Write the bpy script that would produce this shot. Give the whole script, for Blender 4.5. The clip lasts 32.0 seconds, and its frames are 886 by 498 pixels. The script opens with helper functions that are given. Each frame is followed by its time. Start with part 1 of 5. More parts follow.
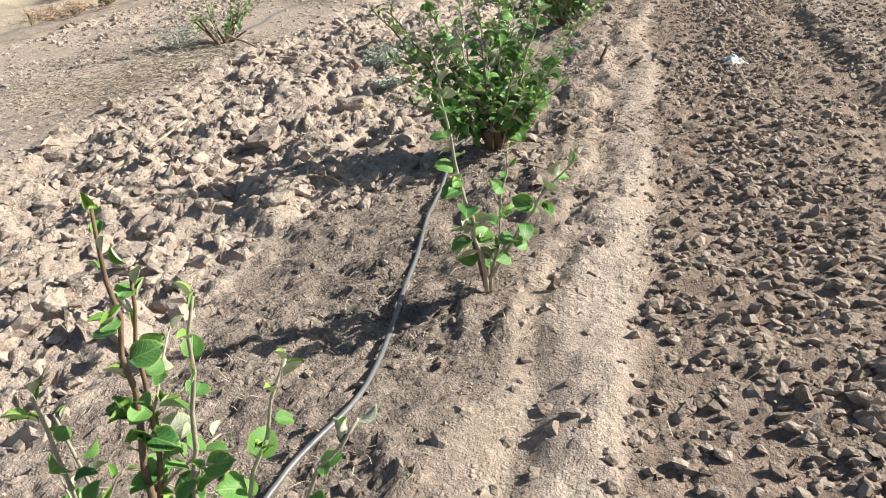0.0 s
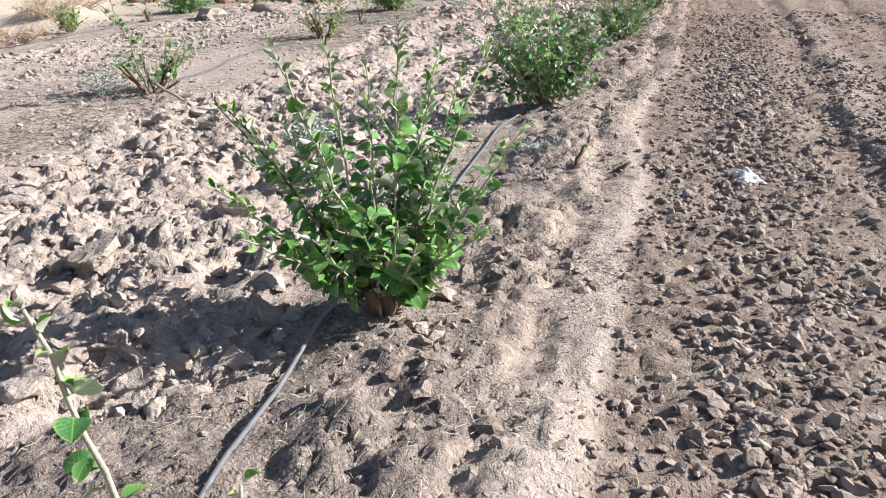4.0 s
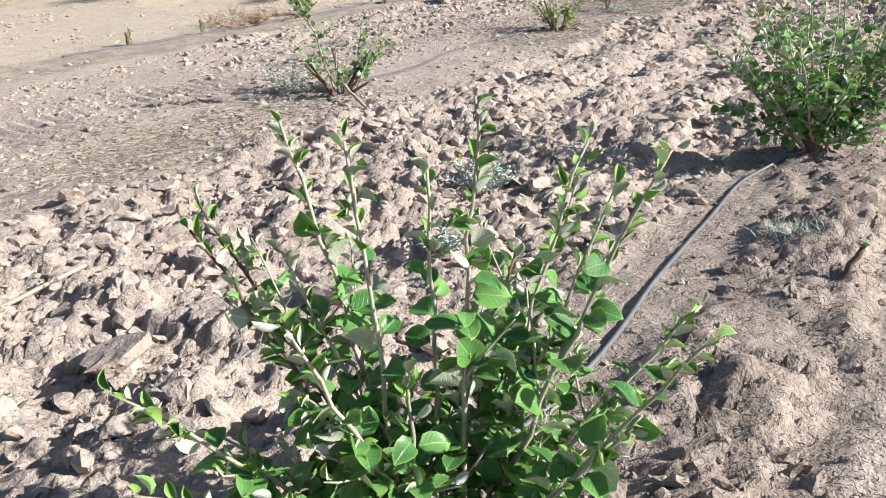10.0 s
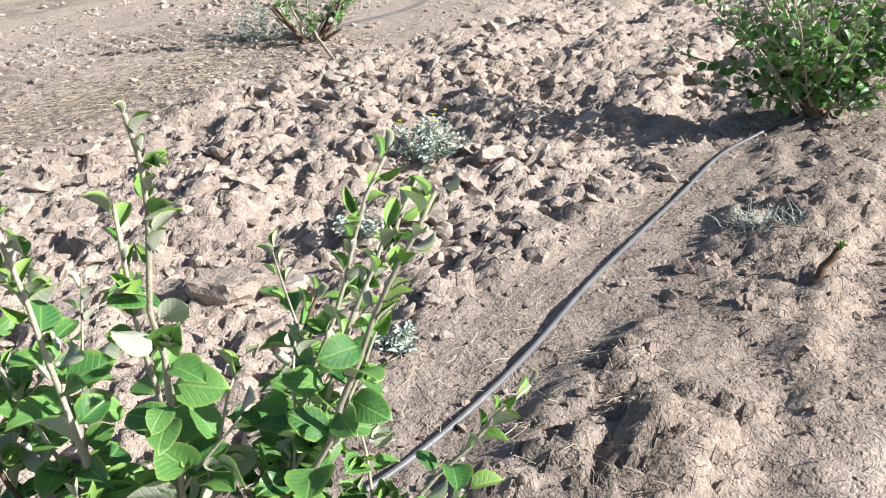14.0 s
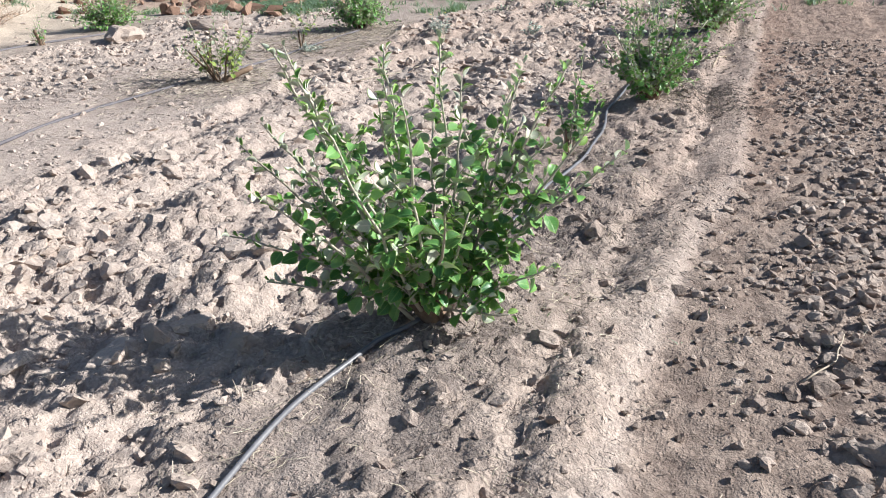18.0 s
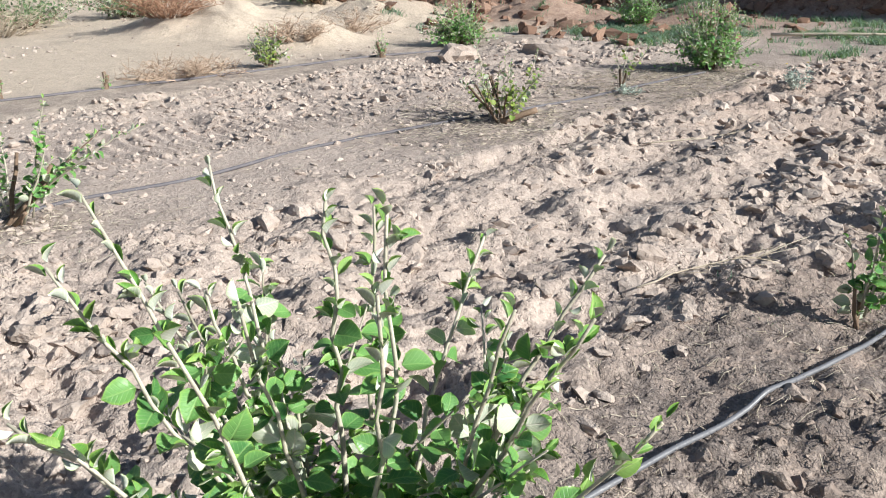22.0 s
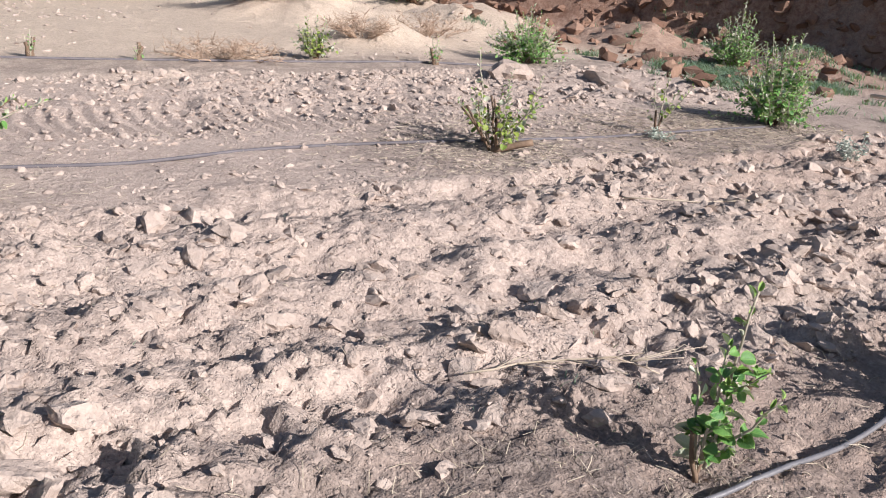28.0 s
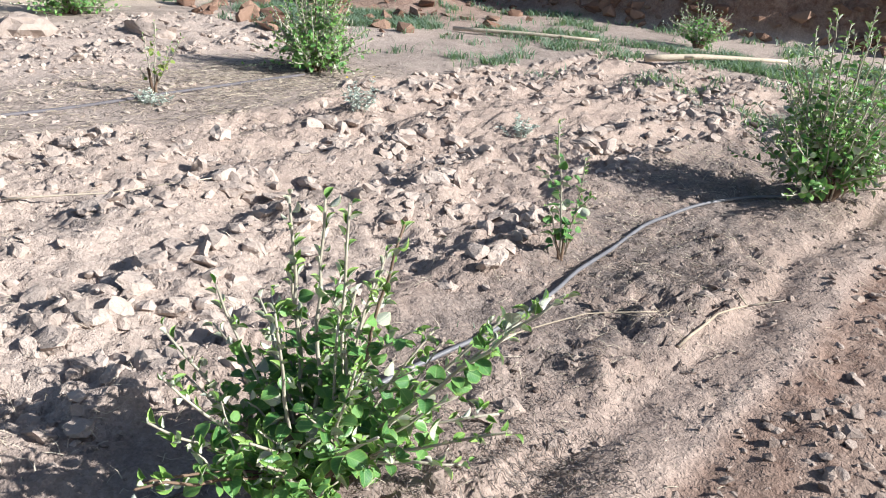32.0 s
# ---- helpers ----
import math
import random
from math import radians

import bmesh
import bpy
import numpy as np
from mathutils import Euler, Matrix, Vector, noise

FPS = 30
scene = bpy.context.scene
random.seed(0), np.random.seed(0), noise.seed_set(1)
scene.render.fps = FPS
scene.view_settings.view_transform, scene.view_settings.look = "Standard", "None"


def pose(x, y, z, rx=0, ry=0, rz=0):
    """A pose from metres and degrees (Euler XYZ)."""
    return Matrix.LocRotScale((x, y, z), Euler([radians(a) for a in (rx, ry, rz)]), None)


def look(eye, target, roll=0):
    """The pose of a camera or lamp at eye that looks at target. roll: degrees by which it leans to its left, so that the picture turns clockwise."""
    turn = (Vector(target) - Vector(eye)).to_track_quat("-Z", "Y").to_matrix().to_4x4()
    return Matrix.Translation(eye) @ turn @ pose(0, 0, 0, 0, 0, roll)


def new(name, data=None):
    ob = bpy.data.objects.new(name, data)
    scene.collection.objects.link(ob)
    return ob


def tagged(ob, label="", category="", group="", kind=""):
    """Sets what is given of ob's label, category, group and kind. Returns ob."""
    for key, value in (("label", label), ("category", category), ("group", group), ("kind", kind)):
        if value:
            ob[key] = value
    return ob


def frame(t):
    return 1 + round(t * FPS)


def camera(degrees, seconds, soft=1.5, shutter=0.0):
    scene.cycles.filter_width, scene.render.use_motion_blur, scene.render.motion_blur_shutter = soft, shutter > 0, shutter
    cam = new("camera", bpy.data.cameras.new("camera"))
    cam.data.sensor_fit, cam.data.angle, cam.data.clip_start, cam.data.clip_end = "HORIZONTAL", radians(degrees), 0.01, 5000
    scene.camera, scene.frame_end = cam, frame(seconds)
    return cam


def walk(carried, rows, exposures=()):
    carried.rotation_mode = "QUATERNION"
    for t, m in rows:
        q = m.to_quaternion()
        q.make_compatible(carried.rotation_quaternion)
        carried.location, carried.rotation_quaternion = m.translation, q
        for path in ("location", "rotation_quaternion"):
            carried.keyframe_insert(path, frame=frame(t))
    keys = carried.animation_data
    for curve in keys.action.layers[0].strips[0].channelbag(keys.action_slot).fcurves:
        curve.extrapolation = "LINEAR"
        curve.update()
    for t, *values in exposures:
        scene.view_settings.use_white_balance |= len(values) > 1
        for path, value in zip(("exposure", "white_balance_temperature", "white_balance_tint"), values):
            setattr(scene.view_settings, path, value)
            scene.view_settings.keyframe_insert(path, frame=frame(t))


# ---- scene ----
cam = camera(55.6, 32.0, soft=1.1)
METRES, EYE, TILT, LEAN, TURN = 12.0, 1.5, 0.0, 0.0, 11.4
ROWS = [
    (0.0, 0.0, 0.0, 0.0, -2.3, -23.88, 5.2),
    (0.5, 0.0069, 0.0168, 0.0002, -6.8, -21.52, 4.26),
    (1.0, 0.014, 0.0342, 0.0011, -11.27, -21.73, 3.8),
    (1.5, 0.0226, 0.0521, -0.0012, -8.52, -21.32, 3.59),
    (2.0, 0.0316, 0.0658, -0.0025, -3.68, -21.07, 2.28),
    (2.5, 0.0399, 0.0863, -0.0037, -1.61, -22.1, 2.58),
    (3.0, 0.0458, 0.1064, -0.0019, 1.97, -22.49, 1.2),
    (3.5, 0.0493, 0.1182, -0.0005, -0.14, -24.33, 2.76),
    (4.0, 0.0537, 0.1396, -0.001, 0.08, -21.46, 1.92),
    (4.5, 0.057, 0.1575, -0.0012, 0.66, -18.57, 1.08),
    (6.5, 0.0566, 0.2289, -0.0039, 2.97, -22.1, 1.74),
    (7.0, 0.0595, 0.2404, -0.0029, 6.21, -21.46, 2.63),
    (7.5, 0.0594, 0.2601, -0.0035, 8.4, -20.91, 2.24),
    (8.0, 0.0605, 0.2691, -0.003, 7.99, -20.33, 2.55),
    (8.5, 0.0662, 0.2757, -0.0029, 8.38, -20.29, 2.2),
    (9.0, 0.0724, 0.2772, -0.002, 12.46, -20.22, 1.62),
    (9.5, 0.0756, 0.2791, -0.0012, 13.95, -20.49, 2.45),
    (10.0, 0.0739, 0.2771, -0.0017, 17.99, -22.35, 2.48),
    (10.5, 0.0733, 0.2759, -0.0046, 22.7, -27.48, 1.61),
    (11.0, 0.0753, 0.2751, -0.0058, 25.36, -31.06, 2.61),
    (11.5, 0.0772, 0.2755, -0.005, 25.28, -31.44, 2.58),
    (12.0, 0.0795, 0.2756, -0.0046, 25.15, -30.13, 1.96),
    (12.5, 0.0807, 0.2822, -0.0037, 23.62, -27.95, 2.44),
    (13.0, 0.081, 0.3, -0.0036, 22.18, -27.67, 1.54),
    (13.5, 0.0858, 0.3156, -0.0033, 19.45, -27.7, 5.16),
    (14.0, 0.0982, 0.3332, -0.0051, 20.59, -26.37, 2.88),
    (14.5, 0.1053, 0.3457, -0.0034, 23.75, -22.67, 0.88),
    (15.0, 0.1041, 0.3691, -0.0046, 21.35, -21.83, 1.48),
    (15.5, 0.1052, 0.3893, -0.0041, 12.35, -21.55, 0.55),
    (17.5, 0.1363, 0.4668, -0.0044, 6.23, -21.14, 2.16),
    (18.0, 0.1455, 0.4841, -0.0061, 4.38, -21.97, 2.5),
    (18.5, 0.1572, 0.502, -0.0036, 8.64, -20.99, 0.41),
    (19.0, 0.1625, 0.52, -0.0041, 10.1, -20.83, 0.95),
    (19.5, 0.1664, 0.5477, -0.0037, 11.03, -19.58, 0.57),
    (20.0, 0.1747, 0.5657, -0.0056, 13.39, -20.43, 2.49),
    (20.5, 0.1883, 0.5793, -0.0024, 21.48, -20.2, 0.89),
    (21.0, 0.1904, 0.5944, -0.0042, 25.74, -21.46, 0.98),
    (21.5, 0.1901, 0.6138, -0.0033, 27.34, -21.15, 0.46),
    (22.0, 0.1943, 0.6256, -0.0034, 32.19, -20.21, 1.27),
    (22.5, 0.2048, 0.6384, -0.0025, 40.96, -20.53, -0.2),
    (23.0, 0.2065, 0.6406, -0.0012, 43.31, -21.16, 0.64),
    (23.5, 0.2064, 0.6385, 0.0002, 47.69, -19.98, 1.15),
    (24.0, 0.2079, 0.638, -0.0002, 48.56, -19.68, 0.28),
    (24.5, 0.2096, 0.6391, -0.0001, 46.98, -19.61, 0.45),
    (26.5, 0.2215, 0.6763, -0.0034, 43.99, -20.11, -1.15),
    (27.0, 0.2383, 0.6892, -0.0033, 47.95, -19.27, -2.31),
    (27.5, 0.2429, 0.7015, -0.0033, 47.01, -20.31, -2.99),
    (28.0, 0.2424, 0.7252, -0.0029, 42.57, -19.99, -4.71),
    (28.5, 0.2477, 0.7425, -0.0035, 36.67, -20.8, -1.74),
    (29.0, 0.2583, 0.7645, -0.0031, 38.21, -20.02, -3.73),
    (29.5, 0.2655, 0.7795, -0.0042, 35.78, -22.29, -0.09),
    (30.0, 0.2723, 0.804, -0.0038, 27.96, -22.14, -0.82),
    (30.5, 0.2799, 0.8248, -0.002, 18.56, -21.7, -2.07),
    (31.0, 0.2959, 0.8468, -0.0037, 17.9, -21.69, -1.85),
    (31.5, 0.3068, 0.8656, -0.0026, 20.9, -22.88, -3.48),
    (32.0, 0.3115, 0.8925, -0.0008, 23.09, -22.32, -3.96),
]
walk(cam, [(t, pose(0, 0, EYE, TILT, LEAN, TURN) @ pose(METRES * x, METRES * y, METRES * z, 90 + pitch, roll, yaw)) for t, x, y, z, yaw, pitch, roll in ROWS],
     ((0.0, 0.82, 7150, 4), (0.8, 0.96, 6400, 8), (7.0, 0.94, 6430, 7), (9.0, 0.89, 6450, 6), (13.0, 0.86, 6550, 6), (18.0, 0.89, 6300, 7), (20.0, 0.87, 6300, 4), (23.0, 0.67, 6450, 6),
      (28.0, 0.63, 6600, 15), (29.0, 0.80, 6500, 13), (30.0, 0.82, 6450, 13), (32.0, 0.95, 6350, 8)))

# ---- light ----
SUN_AZ, SUN_EL = 70.5, 28.5          # degrees from +y towards +x, and above the horizon
world = bpy.data.worlds.new("sky")
scene.world = world
world.use_nodes = True
wn = world.node_tree.nodes
sky = wn.new("ShaderNodeTexSky")
sky.sky_type = "NISHITA"
sky.sun_disc = False
sky.sun_elevation = radians(SUN_EL)
sky.sun_rotation = radians(SUN_AZ)
world.node_tree.links.new(sky.outputs[0], wn["Background"].inputs["Color"])
wn["Background"].inputs["Strength"].default_value = 0.06
sun_data = bpy.data.lights.new("sun", "SUN")
sun_data.energy, sun_data.angle, sun_data.color = 5.0, radians(0.55), (1.0, 0.982, 0.94)
sun = new("sun", sun_data)
sun_dir = Vector((math.sin(radians(SUN_AZ)) * math.cos(radians(SUN_EL)),
                  math.cos(radians(SUN_AZ)) * math.cos(radians(SUN_EL)), math.sin(radians(SUN_EL))))
sun.matrix_world = look(sun_dir * 60, (0, 0, 0))


# ---- materials ----
class Mat:
    """A small helper round one node material."""

    def __init__(self, name, rough=0.9, spec=0.2):
        self.m = bpy.data.materials.new(name)
        self.m.use_nodes = True
        self.n, self.l = self.m.node_tree.nodes, self.m.node_tree.links
        self.b = self.n["Principled BSDF"]
        self.b.inputs["Roughness"].default_value = rough
        self.b.inputs["Specular IOR Level"].default_value = spec
        self.geo = self.n.new("ShaderNodeNewGeometry")
        self.pos = self.geo.outputs["Position"]

    def noise(self, scale, detail=4.0, rough=0.6, vec=None, kind="ShaderNodeTexNoise"):
        t = self.n.new(kind)
        t.inputs["Scale"].default_value = scale
        if kind == "ShaderNodeTexNoise":
            t.inputs["Detail"].default_value, t.inputs["Roughness"].default_value = detail, rough
        self.l.new(vec or self.pos, t.inputs["Vector"])
        return t.outputs["Fac"] if kind == "ShaderNodeTexNoise" else t.outputs["Distance"]

    def ramp(self, src, lo, hi):
        t = self.n.new("ShaderNodeMapRange")
        t.inputs["From Min"].default_value, t.inputs["From Max"].default_value = lo, hi
        self.l.new(src, t.inputs["Value"])
        return t.outputs["Result"]

    def mix(self, fac, a, b, blend="MIX"):
        t = self.n.new("ShaderNodeMix")
        t.data_type, t.blend_type = "RGBA", blend
        for sock, val in ((t.inputs["Factor"], fac), (t.inputs["A"], a), (t.inputs["B"], b)):
            if isinstance(val, tuple):
                sock.default_value = (*val, 1)
            elif isinstance(val, (int, float)):
                sock.default_value = val
            else:
                self.l.new(val, sock)
        return t.outputs["Result"]

    def math(self, op, a, b=0.0):
        t = self.n.new("ShaderNodeMath")
        t.operation = op
        for sock, val in zip(t.inputs, (a, b)):
            if isinstance(val, (int, float)):
                sock.default_value = val
            else:
                self.l.new(val, sock)
        return t.outputs[0]

    def crumbs(self, scale, share, vec=None):
        """Single crumbs on a smooth bed: some cells of a broken pattern bulge. Returns their height, 0 to 1, and each one's own tone."""
        t = self.n.new("ShaderNodeTexVoronoi")
        t.inputs["Scale"].default_value = scale
        self.l.new(vec or self.pos, t.inputs["Vector"])
        own = self.n.new("ShaderNodeSeparateColor")
        self.l.new(t.outputs["Color"], own.inputs[0])
        dome = self.ramp(t.outputs["Distance"], 0.52, 0.16)
        return self.math("MULTIPLY", dome, self.ramp(own.outputs["Red"], 1 - share, 1.0)), own.outputs["Green"]

    def color(self, c):
        if isinstance(c, tuple):
            self.b.inputs["Base Color"].default_value = (*c, 1)
        else:
            self.l.new(c, self.b.inputs["Base Color"])
        return self

    def bump(self, height, strength, dist):
        t = self.n.new("ShaderNodeBump")
        t.inputs["Strength"].default_value, t.inputs["Distance"].default_value = strength, dist
        self.l.new(height, t.inputs["Height"])
        self.l.new(t.outputs[0], self.b.inputs["Normal"])
        return self


SAND, CLOD, TILL, RED, MULCH = (0.565, 0.470, 0.424), (0.50, 0.413, 0.372), (0.25, 0.19, 0.165), (0.24, 0.135, 0.10), (0.15, 0.122, 0.115)


def soil_material():
    """Field soil: pale loam, darker tilled earth, reddish subsoil and trodden litter by zone."""
    m = Mat("field_soil", 0.95, 0.1)
    at = m.n.new("ShaderNodeAttribute")
    at.attribute_name = "zone"
    sep = m.n.new("ShaderNodeSeparateColor")
    m.l.new(at.outputs["Color"], sep.inputs[0])
    big, mid, fine = m.noise(1.3, 5), m.noise(9.0, 5, 0.65), m.noise(60.0, 4, 0.7)
    warp = m.n.new("ShaderNodeVectorMath")
    warp.operation = "ADD"
    wob = m.n.new("ShaderNodeTexNoise")
    wob.inputs["Scale"].default_value = 25.0
    m.l.new(m.pos, wob.inputs["Vector"])
    sc = m.n.new("ShaderNodeVectorMath")
    sc.operation = "SCALE"
    sc.inputs["Scale"].default_value = 0.014
    m.l.new(wob.outputs["Color"], sc.inputs[0])
    m.l.new(m.pos, warp.inputs[0])
    m.l.new(sc.outputs[0], warp.inputs[1])
    crumb_a, grain = m.noise(30.0, 6, 0.68, warp.outputs[0]), m.noise(120.0, 3, 0.75)
    lumps, tone_a = m.crumbs(19.0, 0.45, warp.outputs[0])
    bits, tone_b = m.crumbs(46.0, 0.6, warp.outputs[0])
    grit, tone_c = m.crumbs(105.0, 0.7, warp.outputs[0])
    c = m.mix(m.ramp(big, 0.35, 0.65), CLOD, SAND)
    place = m.n.new("ShaderNodeSeparateXYZ")
    m.l.new(m.pos, place.inputs[0])
    c = m.mix(m.ramp(place.outputs["X"], -6.5, -9.5), c, m.mix(m.ramp(mid, 0.3, 0.7), (0.60, 0.50, 0.41), (0.70, 0.585, 0.48)))
    c = m.mix(at.outputs["Alpha"], c, m.mix(m.ramp(m.noise(3.0, 6, 0.7), 0.38, 0.62), (0.335, 0.268, 0.235), (0.50, 0.41, 0.36)))
    c = m.mix(sep.outputs["Red"], c, m.mix(m.ramp(mid, 0.35, 0.7), TILL, (0.36, 0.278, 0.235)))
    c = m.mix(sep.outputs["Blue"], c, m.mix(m.ramp(mid, 0.35, 0.65), RED, (0.33, 0.20, 0.15)))
    lit = m.math("MULTIPLY", sep.outputs["Green"], m.ramp(m.noise(4.0, 8, 0.75), 0.41, 0.55))
    c = m.mix(lit, c, m.mix(m.ramp(fine, 0.38, 0.62), MULCH, (0.36, 0.30, 0.275)))
    c = m.mix(m.ramp(mid, 0.30, 0.75), c, m.mix(0.3, c, (0.70, 0.59, 0.52)))
    c = m.mix(0.45, c, m.mix(m.ramp(fine, 0.25, 0.75), (0.58, 0.53, 0.50), (1.0, 1.0, 1.0)), "MULTIPLY")
    c = m.mix(0.30, c, m.mix(tone_b, (0.45, 0.43, 0.42), (1.15, 1.13, 1.1)), "MULTIPLY")
    c = m.mix(0.32, c, m.mix(tone_c, (0.40, 0.38, 0.37), (1.18, 1.16, 1.13)), "MULTIPLY")
    c = m.mix(m.math("MULTIPLY", m.math("MULTIPLY", sep.outputs["Green"], m.ramp(tone_c, 0.68, 0.72)), 0.55), c, MULCH)
    m.color(c)
    # relief in metres: grains, crumbs in patches, soft unevenness
    patch = m.ramp(m.noise(2.2, 3, 0.6), 0.42, 0.6)
    h = m.math("MULTIPLY", crumb_a, 0.012)
    h = m.math("ADD", h, m.math("ADD", m.math("MULTIPLY", grain, 0.005), m.math("MULTIPLY", mid, 0.018)))
    h = m.math("ADD", h, m.math("MULTIPLY", m.math("MULTIPLY", lumps, patch), 0.013))
    h = m.math("ADD", h, m.math("MULTIPLY", m.math("MULTIPLY", bits, m.math("ADD", patch, 0.35)), 0.0075))
    h = m.math("ADD", h, m.math("MULTIPLY", grit, 0.0042))
    return m.bump(h, 1.0, 1.0).m


def clod_material(name, a, b, relief=0.8):
    m = Mat(name, 0.95, 0.1)
    rnd = m.geo.outputs["Random Per Island"]
    info = m.n.new("ShaderNodeObjectInfo").outputs["Random"]
    mid, fine = m.noise(22.0, 6, 0.66), m.noise(110.0, 3, 0.7)
    c = m.mix(m.math("FRACT", m.math("ADD", rnd, info)), a, b)
    c = m.mix(0.5, c, m.mix(m.ramp(mid, 0.3, 0.7), (0.62, 0.57, 0.52), (1, 1, 1)), "MULTIPLY")
    m.color(c)
    bits, tone = m.crumbs(50.0, 0.6)
    h = m.math("ADD", m.math("MULTIPLY", mid, 0.022), m.math("MULTIPLY", fine, 0.007))
    return m.bump(m.math("ADD", h, m.math("MULTIPLY", bits, 0.007)), relief, 1.0).m


def leaf_material(name, a, b, rough, glow, spec=0.5):
    """A leaf face: pigment with veins, a painted backlit edge, some light passing through."""
    m = Mat(name, rough, spec)
    info = m.n.new("ShaderNodeObjectInfo").outputs["Random"]
    rnd = m.math("FRACT", m.math("ADD", m.geo.outputs["Random Per Island"], info))
    tc = m.n.new("ShaderNodeTexCoord")
    n1 = m.noise(45.0, 3, 0.6, tc.outputs["Object"])
    at = m.n.new("ShaderNodeAttribute")
    at.attribute_name = "blade"
    xyz = m.n.new("ShaderNodeSeparateXYZ")
    m.l.new(at.outputs["Vector"], xyz.inputs[0])
    side = m.math("ABSOLUTE", xyz.outputs["X"])
    rib = m.ramp(side, 0.035, 0.012)
    wave = m.math("SINE", m.math("MULTIPLY", m.math("SUBTRACT", xyz.outputs["Y"], m.math("MULTIPLY", side, 0.9)), 42.0))
    vein = m.math("MAXIMUM", rib, m.math("MULTIPLY", m.ramp(wave, 0.75, 1.0), 0.6))
    n2 = m.noise(14.0, 2, 0.5, tc.outputs["Object"])
    c = m.mix(rnd, a, b)
    c = m.mix(m.math("MULTIPLY", m.ramp(n2, 0.45, 0.75), 0.35), c, (b[0] * 1.5, b[1] * 1.35, b[2] * 1.2))
    c = m.mix(m.math("MULTIPLY", vein, 0.45), c, (min(1, b[0] * 1.7 + 0.05), min(1, b[1] * 1.35 + 0.04), b[2] * 1.5 + 0.03))
    # bright edge of a backlit, curled leaf, painted into the colour
    rim_glow = m.math("MULTIPLY", m.ramp(xyz.outputs["Z"], 0.80, 0.98), 0.45)
    c = m.mix(rim_glow, c, (0.30 + 0.6 * b[0], 0.40 + 0.45 * b[1], 0.06 + 0.5 * b[2]))
    m.color(c)
    m.bump(m.math("SUBTRACT", m.math("MULTIPLY", n1, 0.5), m.math("MULTIPLY", vein, 0.6)), 0.5, 0.003)
    tr = m.n.new("ShaderNodeBsdfTranslucent")
    m.l.new(m.mix(0.55, c, (0.36, 0.64, 0.11)), tr.inputs["Color"])
    mx = m.n.new("ShaderNodeMixShader")
    mx.inputs[0].default_value = glow
    m.l.new(m.b.outputs[0], mx.inputs[1])
    m.l.new(tr.outputs[0], mx.inputs[2])
    m.l.new(mx.outputs[0], m.n["Material Output"].inputs["Surface"])
    return m.m


def fibre_material(name, a, b, rough=0.85, scale=30.0, spec=0.2):
    """Bark, straw, dry leaf, plastic: two tones, speckled, each piece a little different."""
    m = Mat(name, rough, spec)
    info = m.n.new("ShaderNodeObjectInfo").outputs["Random"]
    rnd = m.math("FRACT", m.math("ADD", m.geo.outputs["Random Per Island"], info))
    n1, n2 = m.noise(scale, 5, 0.65), m.noise(scale * 6, 2, 0.6)
    f = m.math("ADD", m.math("MULTIPLY", rnd, 0.5), m.math("MULTIPLY", m.ramp(n1, 0.3, 0.7), 0.5))
    m.color(m.mix(f, a, b))
    return m.bump(n2, 0.5, 0.004).m


soil = soil_material()
clod_mat = clod_material("pale_clod", (0.42, 0.345, 0.307), (0.54, 0.45, 0.403))
crumb_mat = clod_material("tilled_crumb", (0.27, 0.212, 0.185), (0.46, 0.378, 0.335))
red_mat = clod_material("red_clod", (0.19, 0.11, 0.082), (0.32, 0.21, 0.16))
leaf_top = leaf_material("leaf_top", (0.050, 0.19, 0.070), (0.24, 0.47, 0.15), 0.34, 0.46)
leaf_under = leaf_material("leaf_underside", (0.42, 0.47, 0.37), (0.58, 0.61, 0.51), 0.75, 0.25, 0.2)
tip_top = leaf_material("young_leaf", (0.12, 0.32, 0.06), (0.33, 0.50, 0.15), 0.5, 0.38)
tip_under = leaf_material("young_leaf_underside", (0.58, 0.61, 0.52), (0.74, 0.75, 0.67), 0.8, 0.3, 0.2)
hedge_top = leaf_material("scrub_leaf", (0.045, 0.085, 0.045), (0.11, 0.165, 0.085), 0.6, 0.2)
lime_top = leaf_material("yellowing_leaf", (0.14, 0.24, 0.05), (0.27, 0.33, 0.07), 0.5, 0.3)
shoot_mat = fibre_material("green_shoot", (0.27, 0.24, 0.18), (0.56, 0.51, 0.42), 0.7, 25.0)
bark_mat = fibre_material("brown_bark", (0.10, 0.065, 0.045), (0.26, 0.18, 0.13), 0.85, 40.0)
twig_mat = fibre_material("dry_twig", (0.34, 0.27, 0.20), (0.55, 0.47, 0.38), 0.85, 30.0)
straw_mat = fibre_material("straw", (0.34, 0.28, 0.21), (0.70, 0.62, 0.50), 0.85, 15.0)
mulch_mat = fibre_material("dead_leaf", (0.10, 0.085, 0.08), (0.30, 0.25, 0.22), 0.85, 20.0)
pipe_mat = fibre_material("weathered_pipe", (0.07, 0.07, 0.085), (0.21, 0.205, 0.22), 0.42, 9.0, 0.5)
dark_pipe_mat = fibre_material("buried_pipe", (0.05, 0.048, 0.06), (0.15, 0.135, 0.145), 0.6, 9.0, 0.3)
grass_mat = leaf_material("grass_blade", (0.05, 0.12, 0.085), (0.12, 0.20, 0.145), 0.6, 0.3)
grey_mat = fibre_material("grey_weed_leaf", (0.36, 0.42, 0.36), (0.58, 0.62, 0.56), 0.8, 25.0)
rust_mat = fibre_material("rust_brown_twig", (0.24, 0.125, 0.08), (0.46, 0.29, 0.20), 0.9, 8.0)
